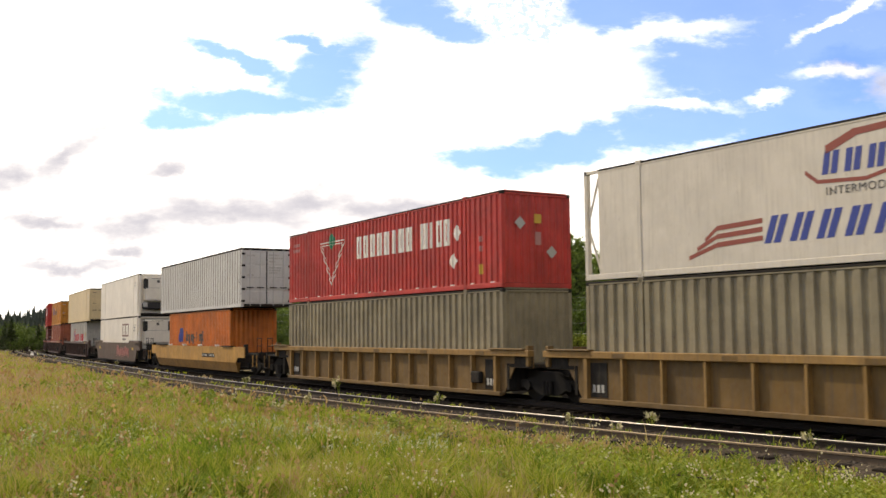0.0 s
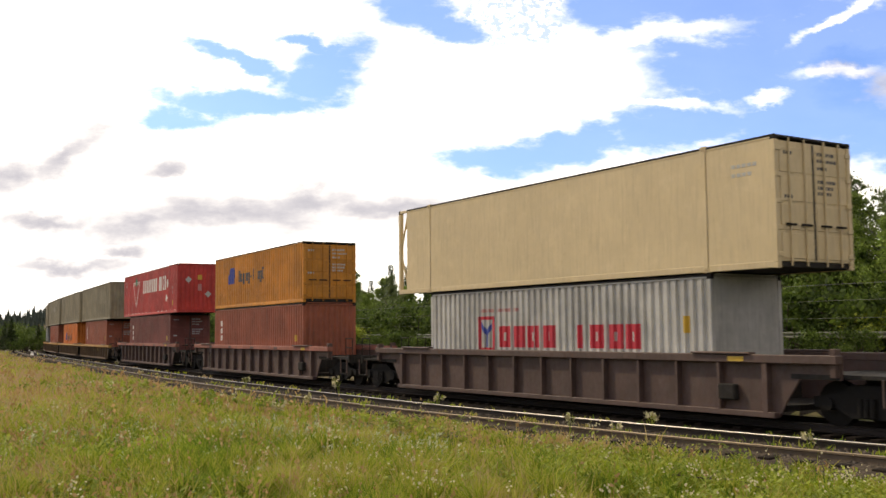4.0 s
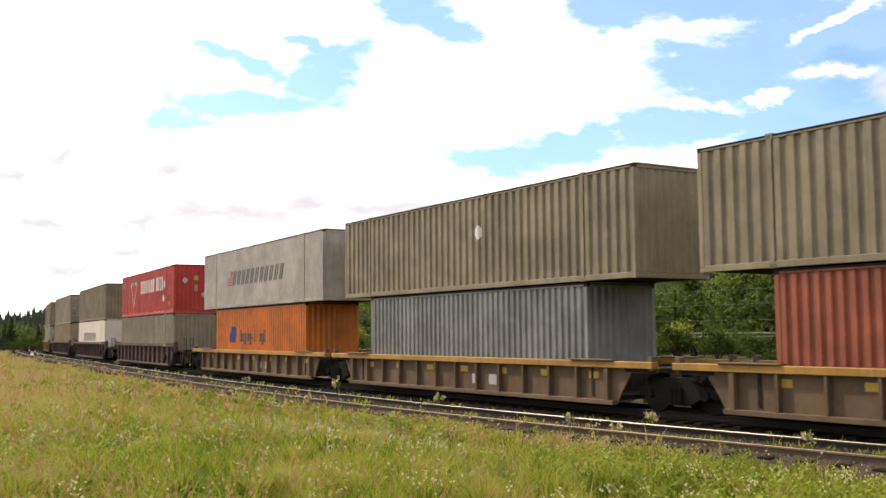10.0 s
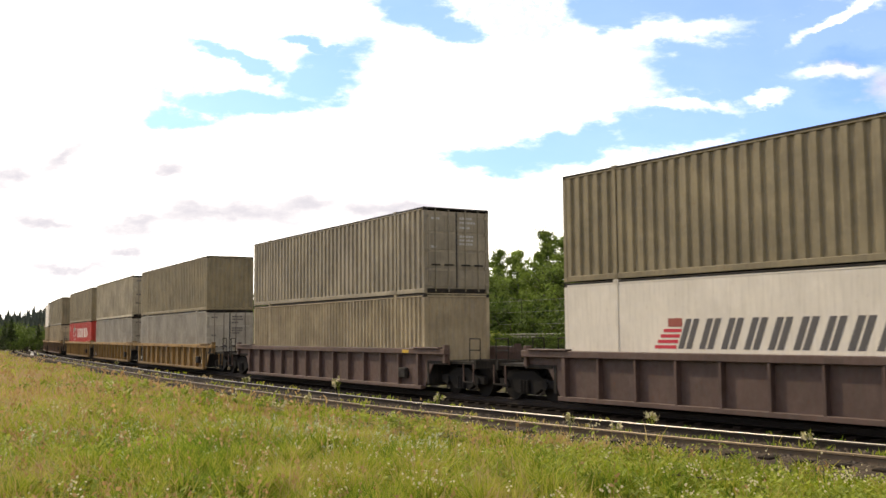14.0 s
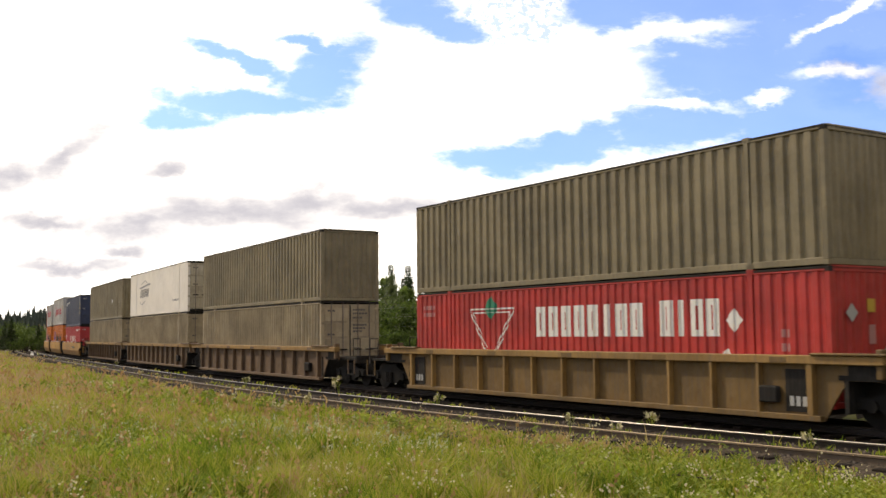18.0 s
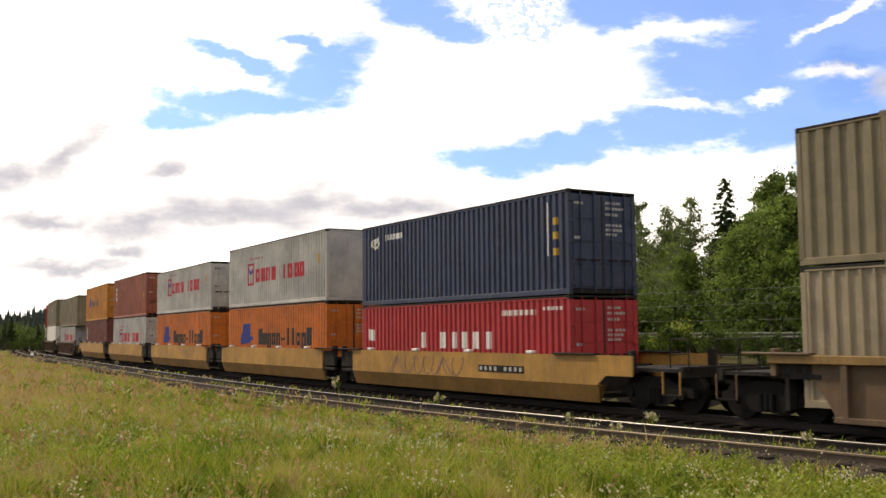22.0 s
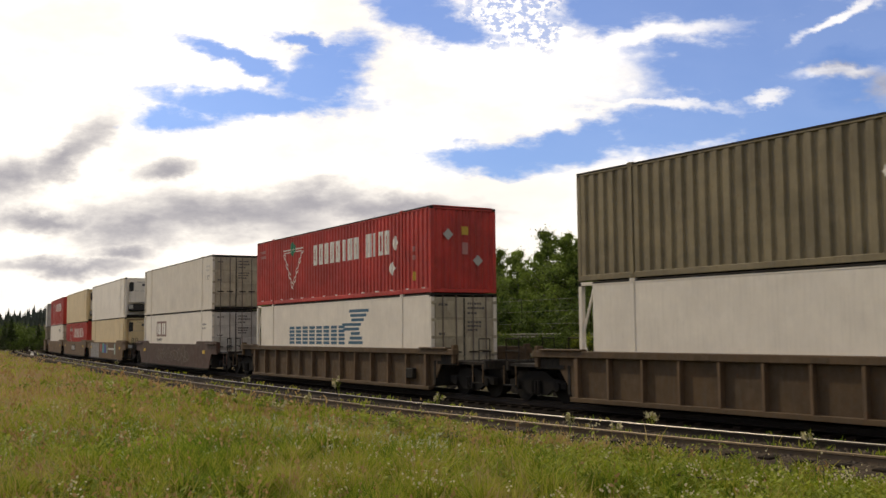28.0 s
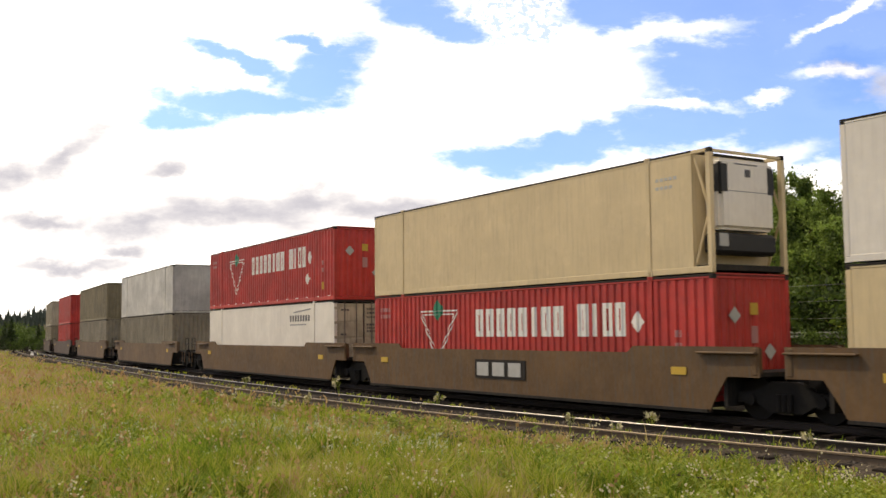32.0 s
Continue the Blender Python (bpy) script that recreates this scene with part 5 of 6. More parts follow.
def make_tracks():
    # the dark strip runs on up the bank as painted shade behind the cars
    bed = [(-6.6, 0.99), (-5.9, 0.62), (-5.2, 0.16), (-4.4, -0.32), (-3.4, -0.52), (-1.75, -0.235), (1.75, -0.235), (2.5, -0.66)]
    sweep("ballast_main", bed, -770, 690, 4, 0.0, BALLAST, "dark crushed-stone ballast of the main track, under-car shade in its colour", "ballast", False)
    low = [(-2.2, -0.5), (-1.5, 0.035), (1.05, 0.06), (1.75, -0.04)]
    sweep("ballast_siding", low, -330, 120, 3, siding, SIDING_BALLAST, "weedy gravel ballast of the siding", "ballast", False)
    for side in (-0.753, 0.753):
        sweep("rail_main", RAIL_SECTION, -770, 690, 3, side, RAIL, "steel rail of the main track, darkened for the train's shade", "rail")
        up = [(a, z + 0.172) for a, z in RAIL_SECTION]
        sweep("rail_siding", up, -330, 120, 2, lambda s, side=side: siding(s) + side, SIDE_RAIL if side < 0 else WORN_RAIL, "worn steel rail of the siding with a bright top", "rail")
    rng = random.Random(3)
    tie = bmesh.new()
    block(tie, -0.11, 0.11, -1.3, 1.3, -0.17, 0.0)
    soft(tie, 0.012)
    tie = mesh_of("sleeper", tie)
    tie.materials[0] = TIMBER
    for name, z, shift, lo, hi in (("main", -0.165, lambda s: 0.0, -45, 18), ("siding", 0.06, siding, -95, 30)):
        track = tagged(new("sleepers_" + name), "dark timber sleepers of the %s track" % name, "sleepers", "", "structure")
        s = lo
        while s < hi:
            x, y, h = line(s, shift(s))
            ob = new("sleeper", tie)
            ob.parent = track
            ob.matrix_basis = Matrix.Translation((x, y, z - 0.012 * rng.random())) @ Matrix.Rotation(h + rng.uniform(-0.02, 0.02), 4, "Z")
            s += 0.56
        verts, faces = [], []
        spans = ((-330, lo), (hi, 120)) if name == "siding" else ((-330, lo), (hi, 200))
        for a, b in spans:
            s = a
            while s < b:
                x, y, h = line(s, shift(s))
                c, d = math.cos(h), math.sin(h)
                k = len(verts)
                for ux, uy in ((-0.11, -1.3), (0.11, -1.3), (0.11, 1.3), (-0.11, 1.3)):
                    for zz in (z - 0.17, z):
                        verts.append((x + c * ux - d * uy, y + d * ux + c * uy, zz))
                faces += [(k + 1, k + 3, k + 5, k + 7), (k, k + 2, k + 3, k + 1), (k + 2, k + 4, k + 5, k + 3), (k + 4, k + 6, k + 7, k + 5), (k + 6, k, k + 1, k + 7)]
                s += 0.56
        me = bpy.data.meshes.new("far_sleepers")
        me.from_pydata(verts, [], faces)
        me.materials.append(TIMBER)
        ob = tagged(new("far_sleepers", me), "", "", "", "stuff")
        ob.parent = track


def make_stones():
    """Loose stones of the siding's ballast where the line passes nearest."""
    rng = np.random.default_rng(17)
    n = 9000
    ss = -70 + 88 * rng.random(n) ** 0.7
    off = np.where(rng.random(n) < 0.55, rng.uniform(-0.68, 0.68, n), rng.uniform(0.8, 1.5, n))
    verts, faces = [], []
    corner = np.array([(1, 0, 0), (-1, 0, 0), (0, 1, 0), (0, -1, 0), (0, 0, 1), (0, 0, -1)])
    tris = ((0, 2, 4), (2, 1, 4), (1, 3, 4), (3, 0, 4), (2, 0, 5), (1, 2, 5), (3, 1, 5), (0, 3, 5))
    for q, o in zip(ss, off):
        x, y, _ = line(q, siding(q) + o)
        z = 0.04 if abs(o) < 1.05 else 0.04 - 0.5 * (o - 1.05)
        r = rng.uniform(0.02, 0.05)
        k = len(verts)
        verts += [tuple(v) for v in corner * r * rng.uniform(0.6, 1.2, (6, 1)) + np.array((x, y, z + 0.008))]
        faces += [tuple(k + i for i in t) for t in tris]
    loose("ballast_stones", verts, faces, STONE, "loose grey-brown ballast stones along the siding", "stones")


# ---- behind the train: guardrail, wire fence ----
def make_guardrail():
    rail = tagged(new("guardrail"), "galvanised steel guardrail on posts along the road bank", "guardrail")
    sec = [(0.00, 1.80), (0.04, 1.82), (0.04, 1.86), (0.0, 1.89), (0.0, 1.92), (0.04, 1.95), (0.04, 1.99), (0.0, 2.01), (-0.012, 2.01), (-0.012, 1.80)]
    ob = sweep("beam", sec, -75, 40, 4, -9.0, GUARD, "", "")
    for key in ("label", "category", "kind"):
        if key in ob:
            del ob[key]
    ob.parent = rail
    pm = bmesh.new()
    block(pm, -0.08, 0.08, -0.1, 0.1, -0.3, 0.85)
    soft(pm, 0.01)
    pm = mesh_of("post", pm)
    for k in range(30):
        x, y, h = line(-75 + 3.81 * k, -9.16)
        part("post", pm, TIMBER, rail, "weathered timber post", Matrix.Translation((x, y, 1.12)) @ Matrix.Rotation(h, 4, "Z"))
    fence = tagged(new("wire_fence"), "tall wire fence on thin posts before the trees", "fence")
    pm = bmesh.new()
    rod(pm, (0, 0, -0.2), (0, 0, 2.6), 0.016, 8)
    pm = mesh_of("post", pm)
    for k in range(20):
        x, y, h = line(-70 + 5.5 * k, -11.2)
        part("post", pm, TIMBER, fence, "", Matrix.Translation((x, y, 1.15)))
    for z in (3.66, 3.1, 2.5):
        sec = [(-0.005, z - 0.005), (0.005, z - 0.005), (0.005, z + 0.005), (-0.005, z + 0.005)]
        ob = sweep("wire", sec, -70, 34.5, 5.5, -11.2, GALV, "", "")
        for key in ("label", "category", "kind"):
            if key in ob:
                del ob[key]
        ob.parent = fence


# ---- trees ----
def leaves(rng, centres, count, size, spread_, flat=0.6):
    """Small tilted leaf sprays about clump centres, as one list of corners and faces."""
    verts, faces = [], []
    for (cx, cy, cz, r) in centres:
        for _ in range(count):
            a, b = rng.normal(0, 1, 3), rng.normal(0, 1, 3)
            a /= np.linalg.norm(a) + 1e-6
            rad = r * min(1.9, abs(rng.normal(0, 0.72)))
            p = np.array((cx, cy, cz)) + a * rad * np.array((1, 1, flat)) * spread_
            u = b / (np.linalg.norm(b) + 1e-6)
            n = np.cross(u, rng.normal(0, 1, 3))
            n /= np.linalg.norm(n) + 1e-6
            s = size * (0.6 + 0.8 * rng.random())
            k = len(verts)
            verts += [tuple(p - u * s), tuple(p + n * s * 0.55), tuple(p + u * s), tuple(p - n * s * 0.55)]
            faces.append((k, k + 1, k + 2, k + 3))
    return verts, faces


def limb(bm, pts, r0, r1, sides=7):
    for i, (a, b) in enumerate(zip(pts, pts[1:])):
        ra = r0 + (r1 - r0) * i / (len(pts) - 1)
        rb = r0 + (r1 - r0) * (i + 1) / (len(pts) - 1)
        rod(bm, a, b, ra, sides, rb)


def broadleaf(seed, height, wide, dense, leaf, bark, label, sparse_top=False):
    """A leafy tree: tapered trunk with limbs, crown of separate clumps with gaps."""
    rng = np.random.default_rng(seed)
    root = tagged(new("tree"), label, "tree", "trees behind the track")
    bm = bmesh.new()
    pts = [Vector((0, 0, -0.3))]
    lean = rng.normal(0, 0.035, 2)
    for k in range(1, 8):
        z = height * 0.93 * k / 7
        pts.append(Vector((lean[0] * z + rng.normal(0, 0.08), lean[1] * z + rng.normal(0, 0.08), z)))
    limb(bm, pts, 0.011 * height + 0.03, 0.02)
    clumps = []
    n = int((54 if sparse_top else 32) * dense)
    for k in range(n):
        f = 0.16 + 0.84 * ((k + rng.random()) / n)
        z = height * f
        i = min(6, int(f * 0.93 * 7))
        start = pts[i].lerp(pts[min(7, i + 1)], rng.random())
        ang = k * 2.4 + rng.normal(0, 0.5)
        reach = wide * (0.35 + 0.65 * math.sin(math.pi * min(1, 0.12 + f * 0.86)) ** 0.8) * (0.6 + 0.55 * rng.random())
        reach *= 1.0 - 0.55 * max(0.0, (f - 0.62) / 0.38)
        tip = start + Vector((math.cos(ang) * reach, math.sin(ang) * reach, reach * rng.uniform(0.25, 0.75)))
        tip.z = min(tip.z, height * 0.99)
        mid = start.lerp(tip, 0.5) + Vector((0, 0, -0.06 * reach))
        limb(bm, [start, mid, tip], 0.03 + 0.006 * height * (1 - f), 0.01, 5)
        r = (0.5 + 0.5 * rng.random()) * wide * 0.34 * (1.0 if f < 0.7 else 0.75)
        for q in ((0.2, 0.4, 0.6, 0.8, 1.0) if sparse_top else (0.35, 0.7, 1.0)):
            c = start.lerp(tip, q) + Vector(rng.normal(0, 0.12 * wide * 0.4, 3))
            clumps.append((c.x, c.y, c.z, r * rng.uniform(0.6, 1.05)))
    for k in range(16):
        f = 0.5 + 0.5 * k / 15
        c = pts[min(6, int(f * 7))].lerp(pts[min(7, int(f * 7) + 1)], (f * 7) % 1.0)
        clumps.append((c.x + rng.normal(0, 0.12), c.y + rng.normal(0, 0.12), c.z, wide * (0.36 - 0.2 * (f - 0.5) / 0.5)))
    part("trunk", bm, bark, root, "grey-barked trunk with limbs")
    v, f = leaves(rng, clumps, 120 if not sparse_top else 34, 0.095 if not sparse_top else 0.07, 1.12, 0.8)
    me = bpy.data.meshes.new("crown")
    me.from_pydata(v, [], f)
    me.materials.append(None)
    part("crown", me, leaf, root)
    return root


def spruce(seed, height, wide):
    rng = np.random.default_rng(seed)
    root = tagged(new("spruce"), "dark green spruce with drooping branches", "tree", "trees behind the track")
    bm = bmesh.new()
    limb(bm, [Vector((0, 0, -0.3)), Vector((0, 0, height * 0.5)), Vector((0, 0, height))], 0.013 * height, 0.015)
    part("trunk", bm, DARK_BARK, root)
    verts, faces = [], []
    rows = int(height * 3.2)
    for k in range(rows):
        f = (k + 0.5) / rows
        z = height * (0.08 + 0.92 * f)
        reach = wide * (1 - f) ** 0.85 * (0.75 + 0.4 * rng.random()) + 0.12
        arms = 6 if f < 0.8 else 4
        for j in range(arms):
            ang = k * 1.3 + j * 2 * math.pi / arms + rng.normal(0, 0.25)
            d = np.array((math.cos(ang), math.sin(ang), 0))
            e = np.array((-d[1], d[0], 0))
            m = max(3, int(reach / 0.16))
            for q in range(m):
                t = (q + 0.6) / m
                c = d * reach * t + np.array((0, 0, z - 0.32 * reach * t * t + 0.12 * reach * t))
                w = 0.16 + 0.16 * (1 - t) * min(1, reach)
                k0 = len(verts)
                sag = np.array((0, 0, -0.16 - 0.1 * rng.random()))
                verts += [tuple(c - e * w * 0.3), tuple(c + d * 0.2 + e * w + sag), tuple(c + d * 0.3), tuple(c + d * 0.2 - e * w + sag)]
                faces.append((k0, k0 + 1, k0 + 2, k0 + 3))
    me = bpy.data.meshes.new("foliage")
    me.from_pydata(verts, [], faces)
    me.materials.append(None)
    part("foliage", me, NEEDLE, root)
    return root


def bush(seed, wide, tall, leaf, label):
    rng = np.random.default_rng(seed)
    root = tagged(new("bush"), label, "bush", "bushes along the bank")
    bm = bmesh.new()
    clumps = []
    for k in range(14):
        a = rng.random() * 6.28
        tip = Vector((math.cos(a) * wide * rng.random(), math.sin(a) * wide * rng.random(), tall * (0.35 + 0.65 * rng.random())))
        limb(bm, [Vector((0, 0, -0.2)), tip * 0.6, tip], 0.025, 0.008, 5)
        clumps.append((tip.x, tip.y, tip.z * 0.9, 0.3 * wide + 0.2))
    part("stem", bm, DARK_BARK, root)
    v, f = leaves(rng, clumps, 170, 0.07, 1.0, 0.8)
    me = bpy.data.meshes.new("foliage")
    me.from_pydata(v, [], f)
    me.materials.append(None)
    part("foliage", me, leaf, root)
    return root


def make_trees():
    rng = random.Random(21)
    kinds = [broadleaf(1, 12.0, 2.5, 2.0, LEAF, BARK, "tall leafy aspen with a rounded broken crown"),
             broadleaf(2, 11.0, 2.4, 1.6, LEAF, BARK, "leafy birch with light green crown"),
             broadleaf(3, 11.5, 2.3, 1.3, LEAF_BLUE, BARK, "thin grey-green poplar with sparse top", True),
             broadleaf(4, 9.0, 2.4, 1.2, LEAF, DARK_BARK, "broad young alder, dense and low"),
             broadleaf(5, 10.0, 1.9, 1.1, LEAF_BLUE, BARK, "slender sparse birch against the sky", True)]
    sizes = [12.0, 11.0, 11.5, 9.0, 10.0]
    pine = spruce(6, 11.0, 1.9)
    homes = [None] * 6
    spots = []
    for k, s, lat, top in TREE_ROWS:
        spots.append((k, s, lat, top))
    s = -135.0
    while s < 60:
        for lat in (-19, -24, -30):
            k = rng.choice((0, 1, 2, 3, 5, 5)) if lat < -20 else rng.choice((1, 2, 3, 3))
            low = 6.3 if lat > -20 else 8.2
            spots.append((k, s + rng.uniform(-1.5, 1.5), lat + rng.uniform(-1.5, 1.5), low + rng.uniform(-0.8, 1.0)))
        s += 3.6
    used = set()
    for k, s, lat, top in spots:
        x, y, h = line(s, lat)
        base = pine if k == 5 else kinds[k]
        full = 11.0 if k == 5 else sizes[k]
        z = float(ground_height(np.array([x]), np.array([y]))[0])
        sc = max(0.35, (top - z) / full)
        m = Matrix.Translation((x, y, z)) @ Matrix.Rotation(rng.uniform(0, 6.28), 4, "Z") @ Matrix.Diagonal((sc * rng.uniform(0.92, 1.08), sc * rng.uniform(0.92, 1.08), sc, 1))
        if k not in used:
            base.matrix_basis = m
            used.add(k)
        else:
            made = copy_thing(base, pose(0, 0, 0))
            made.matrix_basis = m
    for k in range(5):
        if k not in used:
            kinds[k].matrix_basis = pose(60 + k, -60, 0)
    thick = [bush(8, 1.3, 2.0, SHRUB, "leafy green bush on the bank"), bush(9, 1.1, 1.5, SHRUB, "low grey-green bush on the bank")]
    first = [True, True]
    s = -110.0
    while s < 45:
        for lat in (-6.9, -7.8, -12.6, -14.5, -16.5):
            k = rng.choice((0, 1))
            x, y, h = line(s + rng.uniform(-1, 1), lat + rng.uniform(-0.8, 0.8))
            sc = rng.uniform(0.7, 1.4) * (0.5 if lat > -8 else 1.25)
            z = float(ground_height(np.array([x]), np.array([y]))[0])
            m = Matrix.Translation((x, y, z)) @ Matrix.Rotation(rng.uniform(0, 6.28), 4, "Z") @ Matrix.Diagonal((sc, sc, sc, 1))
            if first[k]:
                thick[k].matrix_basis, first[k] = m, False
            else:
                copy_thing(thick[k], pose(0, 0, 0)).matrix_basis = m
        s += 2.3
    lit = bush(14, 0.9, 1.5, WEED, "bright yellow-green shrub before the guardrail")
    for k, (s, lat, sc) in enumerate(LIT_SHRUBS):
        x, y, h = line(s, lat)
        m = Matrix.Translation((x, y, float(ground_height(np.array([x]), np.array([y]))[0]))) @ Matrix.Rotation(k * 1.9, 4, "Z") @ Matrix.Diagonal((sc, sc, sc, 1))
        if k:
            copy_thing(lit, pose(0, 0, 0)).matrix_basis = m
        else:
            lit.matrix_basis = m
    # the far end of the meadow: bushes and a dark spruce where the track goes round the bend
    for k, (x, y, sc, what) in enumerate(((-63, 150, 1.1, 1), (-70, 160, 1.2, 1), (-58, 138, 0.9, 1), (-66, 141, 0.8, 1), (-76, 175, 1.5, 1), (-57, 165, 1.3, 0), (-64, 185, 1.6, 1), (-54, 150, 1.15, 0), (-80, 168, 1.5, 1), (-60, 152, 1.2, 1), (-68, 152, 1.2, 1), (-71, 190, 1.9, 1), (-78, 186, 1.9, 1), (-66, 158, 1.7, 0), (-60, 147, 1.5, 0), (-73, 172, 1.9, 0), (-92, 215, 2.6, 0), (-86, 212, 2.4, 1), (-98, 236, 2.8, 0), (-94, 240, 2.6, 1), (-108, 255, 3.0, 0), (-103, 262, 2.8, 1), (-84, 201, 2.3, 0), (-79, 182, 2.0, 0))):
        z = float(ground_height(np.array([x]), np.array([y]))[0])
        copy_thing(thick[what], pose(0, 0, 0)).matrix_basis = Matrix.Translation((x, y, z)) @ Matrix.Rotation(k * 1.1, 4, "Z") @ Matrix.Diagonal((sc, sc, sc, 1))
    for x, y, top in ((-59.5, 140, 4.6), (-61.2, 142, 4.0), (-84, 190, 5), (-78, 196, 4.5)):
        z = float(ground_height(np.array([x]), np.array([y]))[0])
        sc = top / 11.0
        copy_thing(pine, pose(0, 0, 0)).matrix_basis = Matrix.Translation((x, y, z)) @ Matrix.Diagonal((sc * 1.5, sc * 1.5, sc, 1))


def make_far_woods():
    """Wooded rise in the distance: many small rough spruces in one mesh."""
    rng = np.random.default_rng(12)
    n = 7500
    ang = rng.uniform(math.radians(-48), math.radians(48), n)
    dist = rng.uniform(410, 900, n)
    px, py = dist * np.sin(ang), dist * np.cos(ang)
    pz = ground_height(px, py)
    verts, faces = [], []
    for x, y, z in zip(px, py, pz):
        h = rng.uniform(4.5, 8) * (1.25 if rng.random() < 0.06 else 1.0)
        w = h * rng.uniform(0.16, 0.24)
        a0 = rng.uniform(0, 6.28)
        for tier in range(4):
            zb, zt = z + h * tier * 0.22, z + h * (0.42 + 0.195 * tier)
            ww = w * (1 - 0.2 * tier)
            k = len(verts)
            for j in range(6):
                a = a0 + j * 1.047 + tier
                r = ww * rng.uniform(0.7, 1.15)
                verts.append((x + r * math.cos(a), y + r * math.sin(a), zb + rng.uniform(-0.3, 0.3)))
            verts.append((x, y, zt))
            faces += [(k + j, k + (j + 1) % 6, k + 6) for j in range(6)]
    loose("far_woods", verts, faces, FAR_NEEDLE, "spruce woods on the distant rise, greyed by painted haze", "woods")


# ---- the meadow ----
def make_grass():
    rng = np.random.default_rng(7)
    n = 66000
    ang = np.radians(rng.uniform(-27, 27, n))
    dist = 8.0 * np.exp(rng.random(n) ** 0.95 * math.log(150 / 8.0))
    # a thinner cover all round, outside the stretch that faces the track
    ang = np.concatenate([ang, np.radians(rng.uniform(27, 333, 16000))])
    dist = np.concatenate([dist, 1.6 * np.exp(rng.random(16000) ** 0.7 * math.log(60 / 1.6))])
    n = len(ang)
    px, py = dist * np.sin(ang), dist * np.cos(ang)
    # tufts: part of the blades gather about scattered centres
    hx, hy = np.floor(px / 0.75), np.floor(py / 0.75)
    jx, jy = np.sin(hx * 127.1 + hy * 311.7) * 43758.5, np.sin(hx * 269.5 + hy * 183.3) * 43758.5
    gx, gy = (hx + jx - np.floor(jx)) * 0.75, (hy + jy - np.floor(jy)) * 0.75
    pull = np.where(rng.random(n) < 0.62, 0.72, 0.0)
    tuft = 0.55 + 0.9 * (np.abs(jx * 7.3) % 1.0)
    px, py = px + (gx - px) * pull, py + (gy - py) * pull
    s, lat = lateral_of(px, py)
    sd = np.interp(s, SIDE_S, SIDE_LAT)
    edge = lat - sd
    between = (np.abs(edge) < 0.62) | ((edge < -1.1) & (edge > -2.0))
    keep = (edge > 0.84 + 0.35 * rng.random(n) ** 2) | (between & (rng.random(n) < np.where(edge < -1, 0.05, 0.09)))
    px, py, dist, edge, tuft = px[keep], py[keep], dist[keep], edge[keep], tuft[keep]
    pz = np.where(edge < 0.8, 0.04, ground_height(px, py))
    patch = 0.5 + 0.5 * np.sin(px * 0.55 + 1.3 * np.sin(py * 0.31)) * np.sin(py * 0.42 + 1.1 * np.sin(px * 0.23))
    tall = (0.17 + 0.26 * patch) * (0.26 + 0.74 * smooth01((edge - 1.2) / 6))
    per = 9
    m = len(px) * per
    tall = np.where(edge < 0.85, 0.10, 0.86 * tall * tuft * np.exp(rng.normal(0, 0.25, len(px))))
    bx = np.repeat(px, per) + rng.normal(0, 0.06, m) * np.repeat(np.clip(dist / 14, 0.7, 4), per)
    by = np.repeat(py, per) + rng.normal(0, 0.06, m) * np.repeat(np.clip(dist / 14, 0.7, 4), per)
    bz = np.repeat(pz, per) - 0.02
    h = np.repeat(tall, per) * rng.uniform(0.4, 1.3, m) * np.where(rng.random(m) < 0.08, 1.6, 1.0)
    h = np.minimum(h, 0.46 + 0.08 * rng.random(m))
    w = 0.0062 * np.repeat(np.clip(dist / 9, 1, 6), per) * rng.uniform(0.7, 1.4, m)
    a = rng.uniform(0, 6.283, m)
    lean = h * rng.uniform(0.1, 0.9, m)
    la = rng.uniform(0, 6.283, m)
    ux, uy = np.cos(a) * w, np.sin(a) * w
    lx, ly = np.cos(la) * lean, np.sin(la) * lean
    v = np.empty((m, 5, 3))
    v[:, 0] = np.stack([bx - ux, by - uy, bz], 1)
    v[:, 1] = np.stack([bx + ux, by + uy, bz], 1)
    v[:, 2] = np.stack([bx + ux * 0.8 + lx * 0.35, by + uy * 0.8 + ly * 0.35, bz + h * 0.6], 1)
    v[:, 3] = np.stack([bx - ux * 0.8 + lx * 0.35, by - uy * 0.8 + ly * 0.35, bz + h * 0.6], 1)
    v[:, 4] = np.stack([bx + lx, by + ly, bz + h], 1)
    k = np.arange(m) * 5
    me = bpy.data.meshes.new("meadow_grass")
    me.vertices.add(m * 5)
    me.vertices.foreach_set("co", v.ravel())
    loops = np.concatenate([np.stack([k, k + 1, k + 2, k + 3], 1), np.stack([k + 3, k + 2, k + 4], 1)], 1).ravel()
    me.loops.add(len(loops))
    me.loops.foreach_set("vertex_index", loops)
    me.polygons.add(m * 2)
    me.polygons.foreach_set("loop_start", (np.arange(m)[:, None] * 7 + np.array([0, 4])).ravel())
    me.update(calc_edges=True)
    me.validate()
    me.materials.append(GRASS)
    tagged(new("meadow_grass", me), "rough green and yellowing meadow grass", "grass", "", "stuff")
    # seed heads on thin stalks
    n = 4200
    ang = np.radians(rng.uniform(-27, 27, n))
    dist = 7.5 * np.exp(rng.random(n) * math.log(100 / 7.5))
    px, py = dist * np.sin(ang), dist * np.cos(ang)
    s, lat = lateral_of(px, py)
    sd = np.interp(s, SIDE_S, SIDE_LAT)
    pink = smooth01((-px / np.maximum(dist, 1) + 0.05) / 0.3)
    keep = (lat - sd > 2.2) & (rng.random(n) < 0.12 + 0.88 * pink)
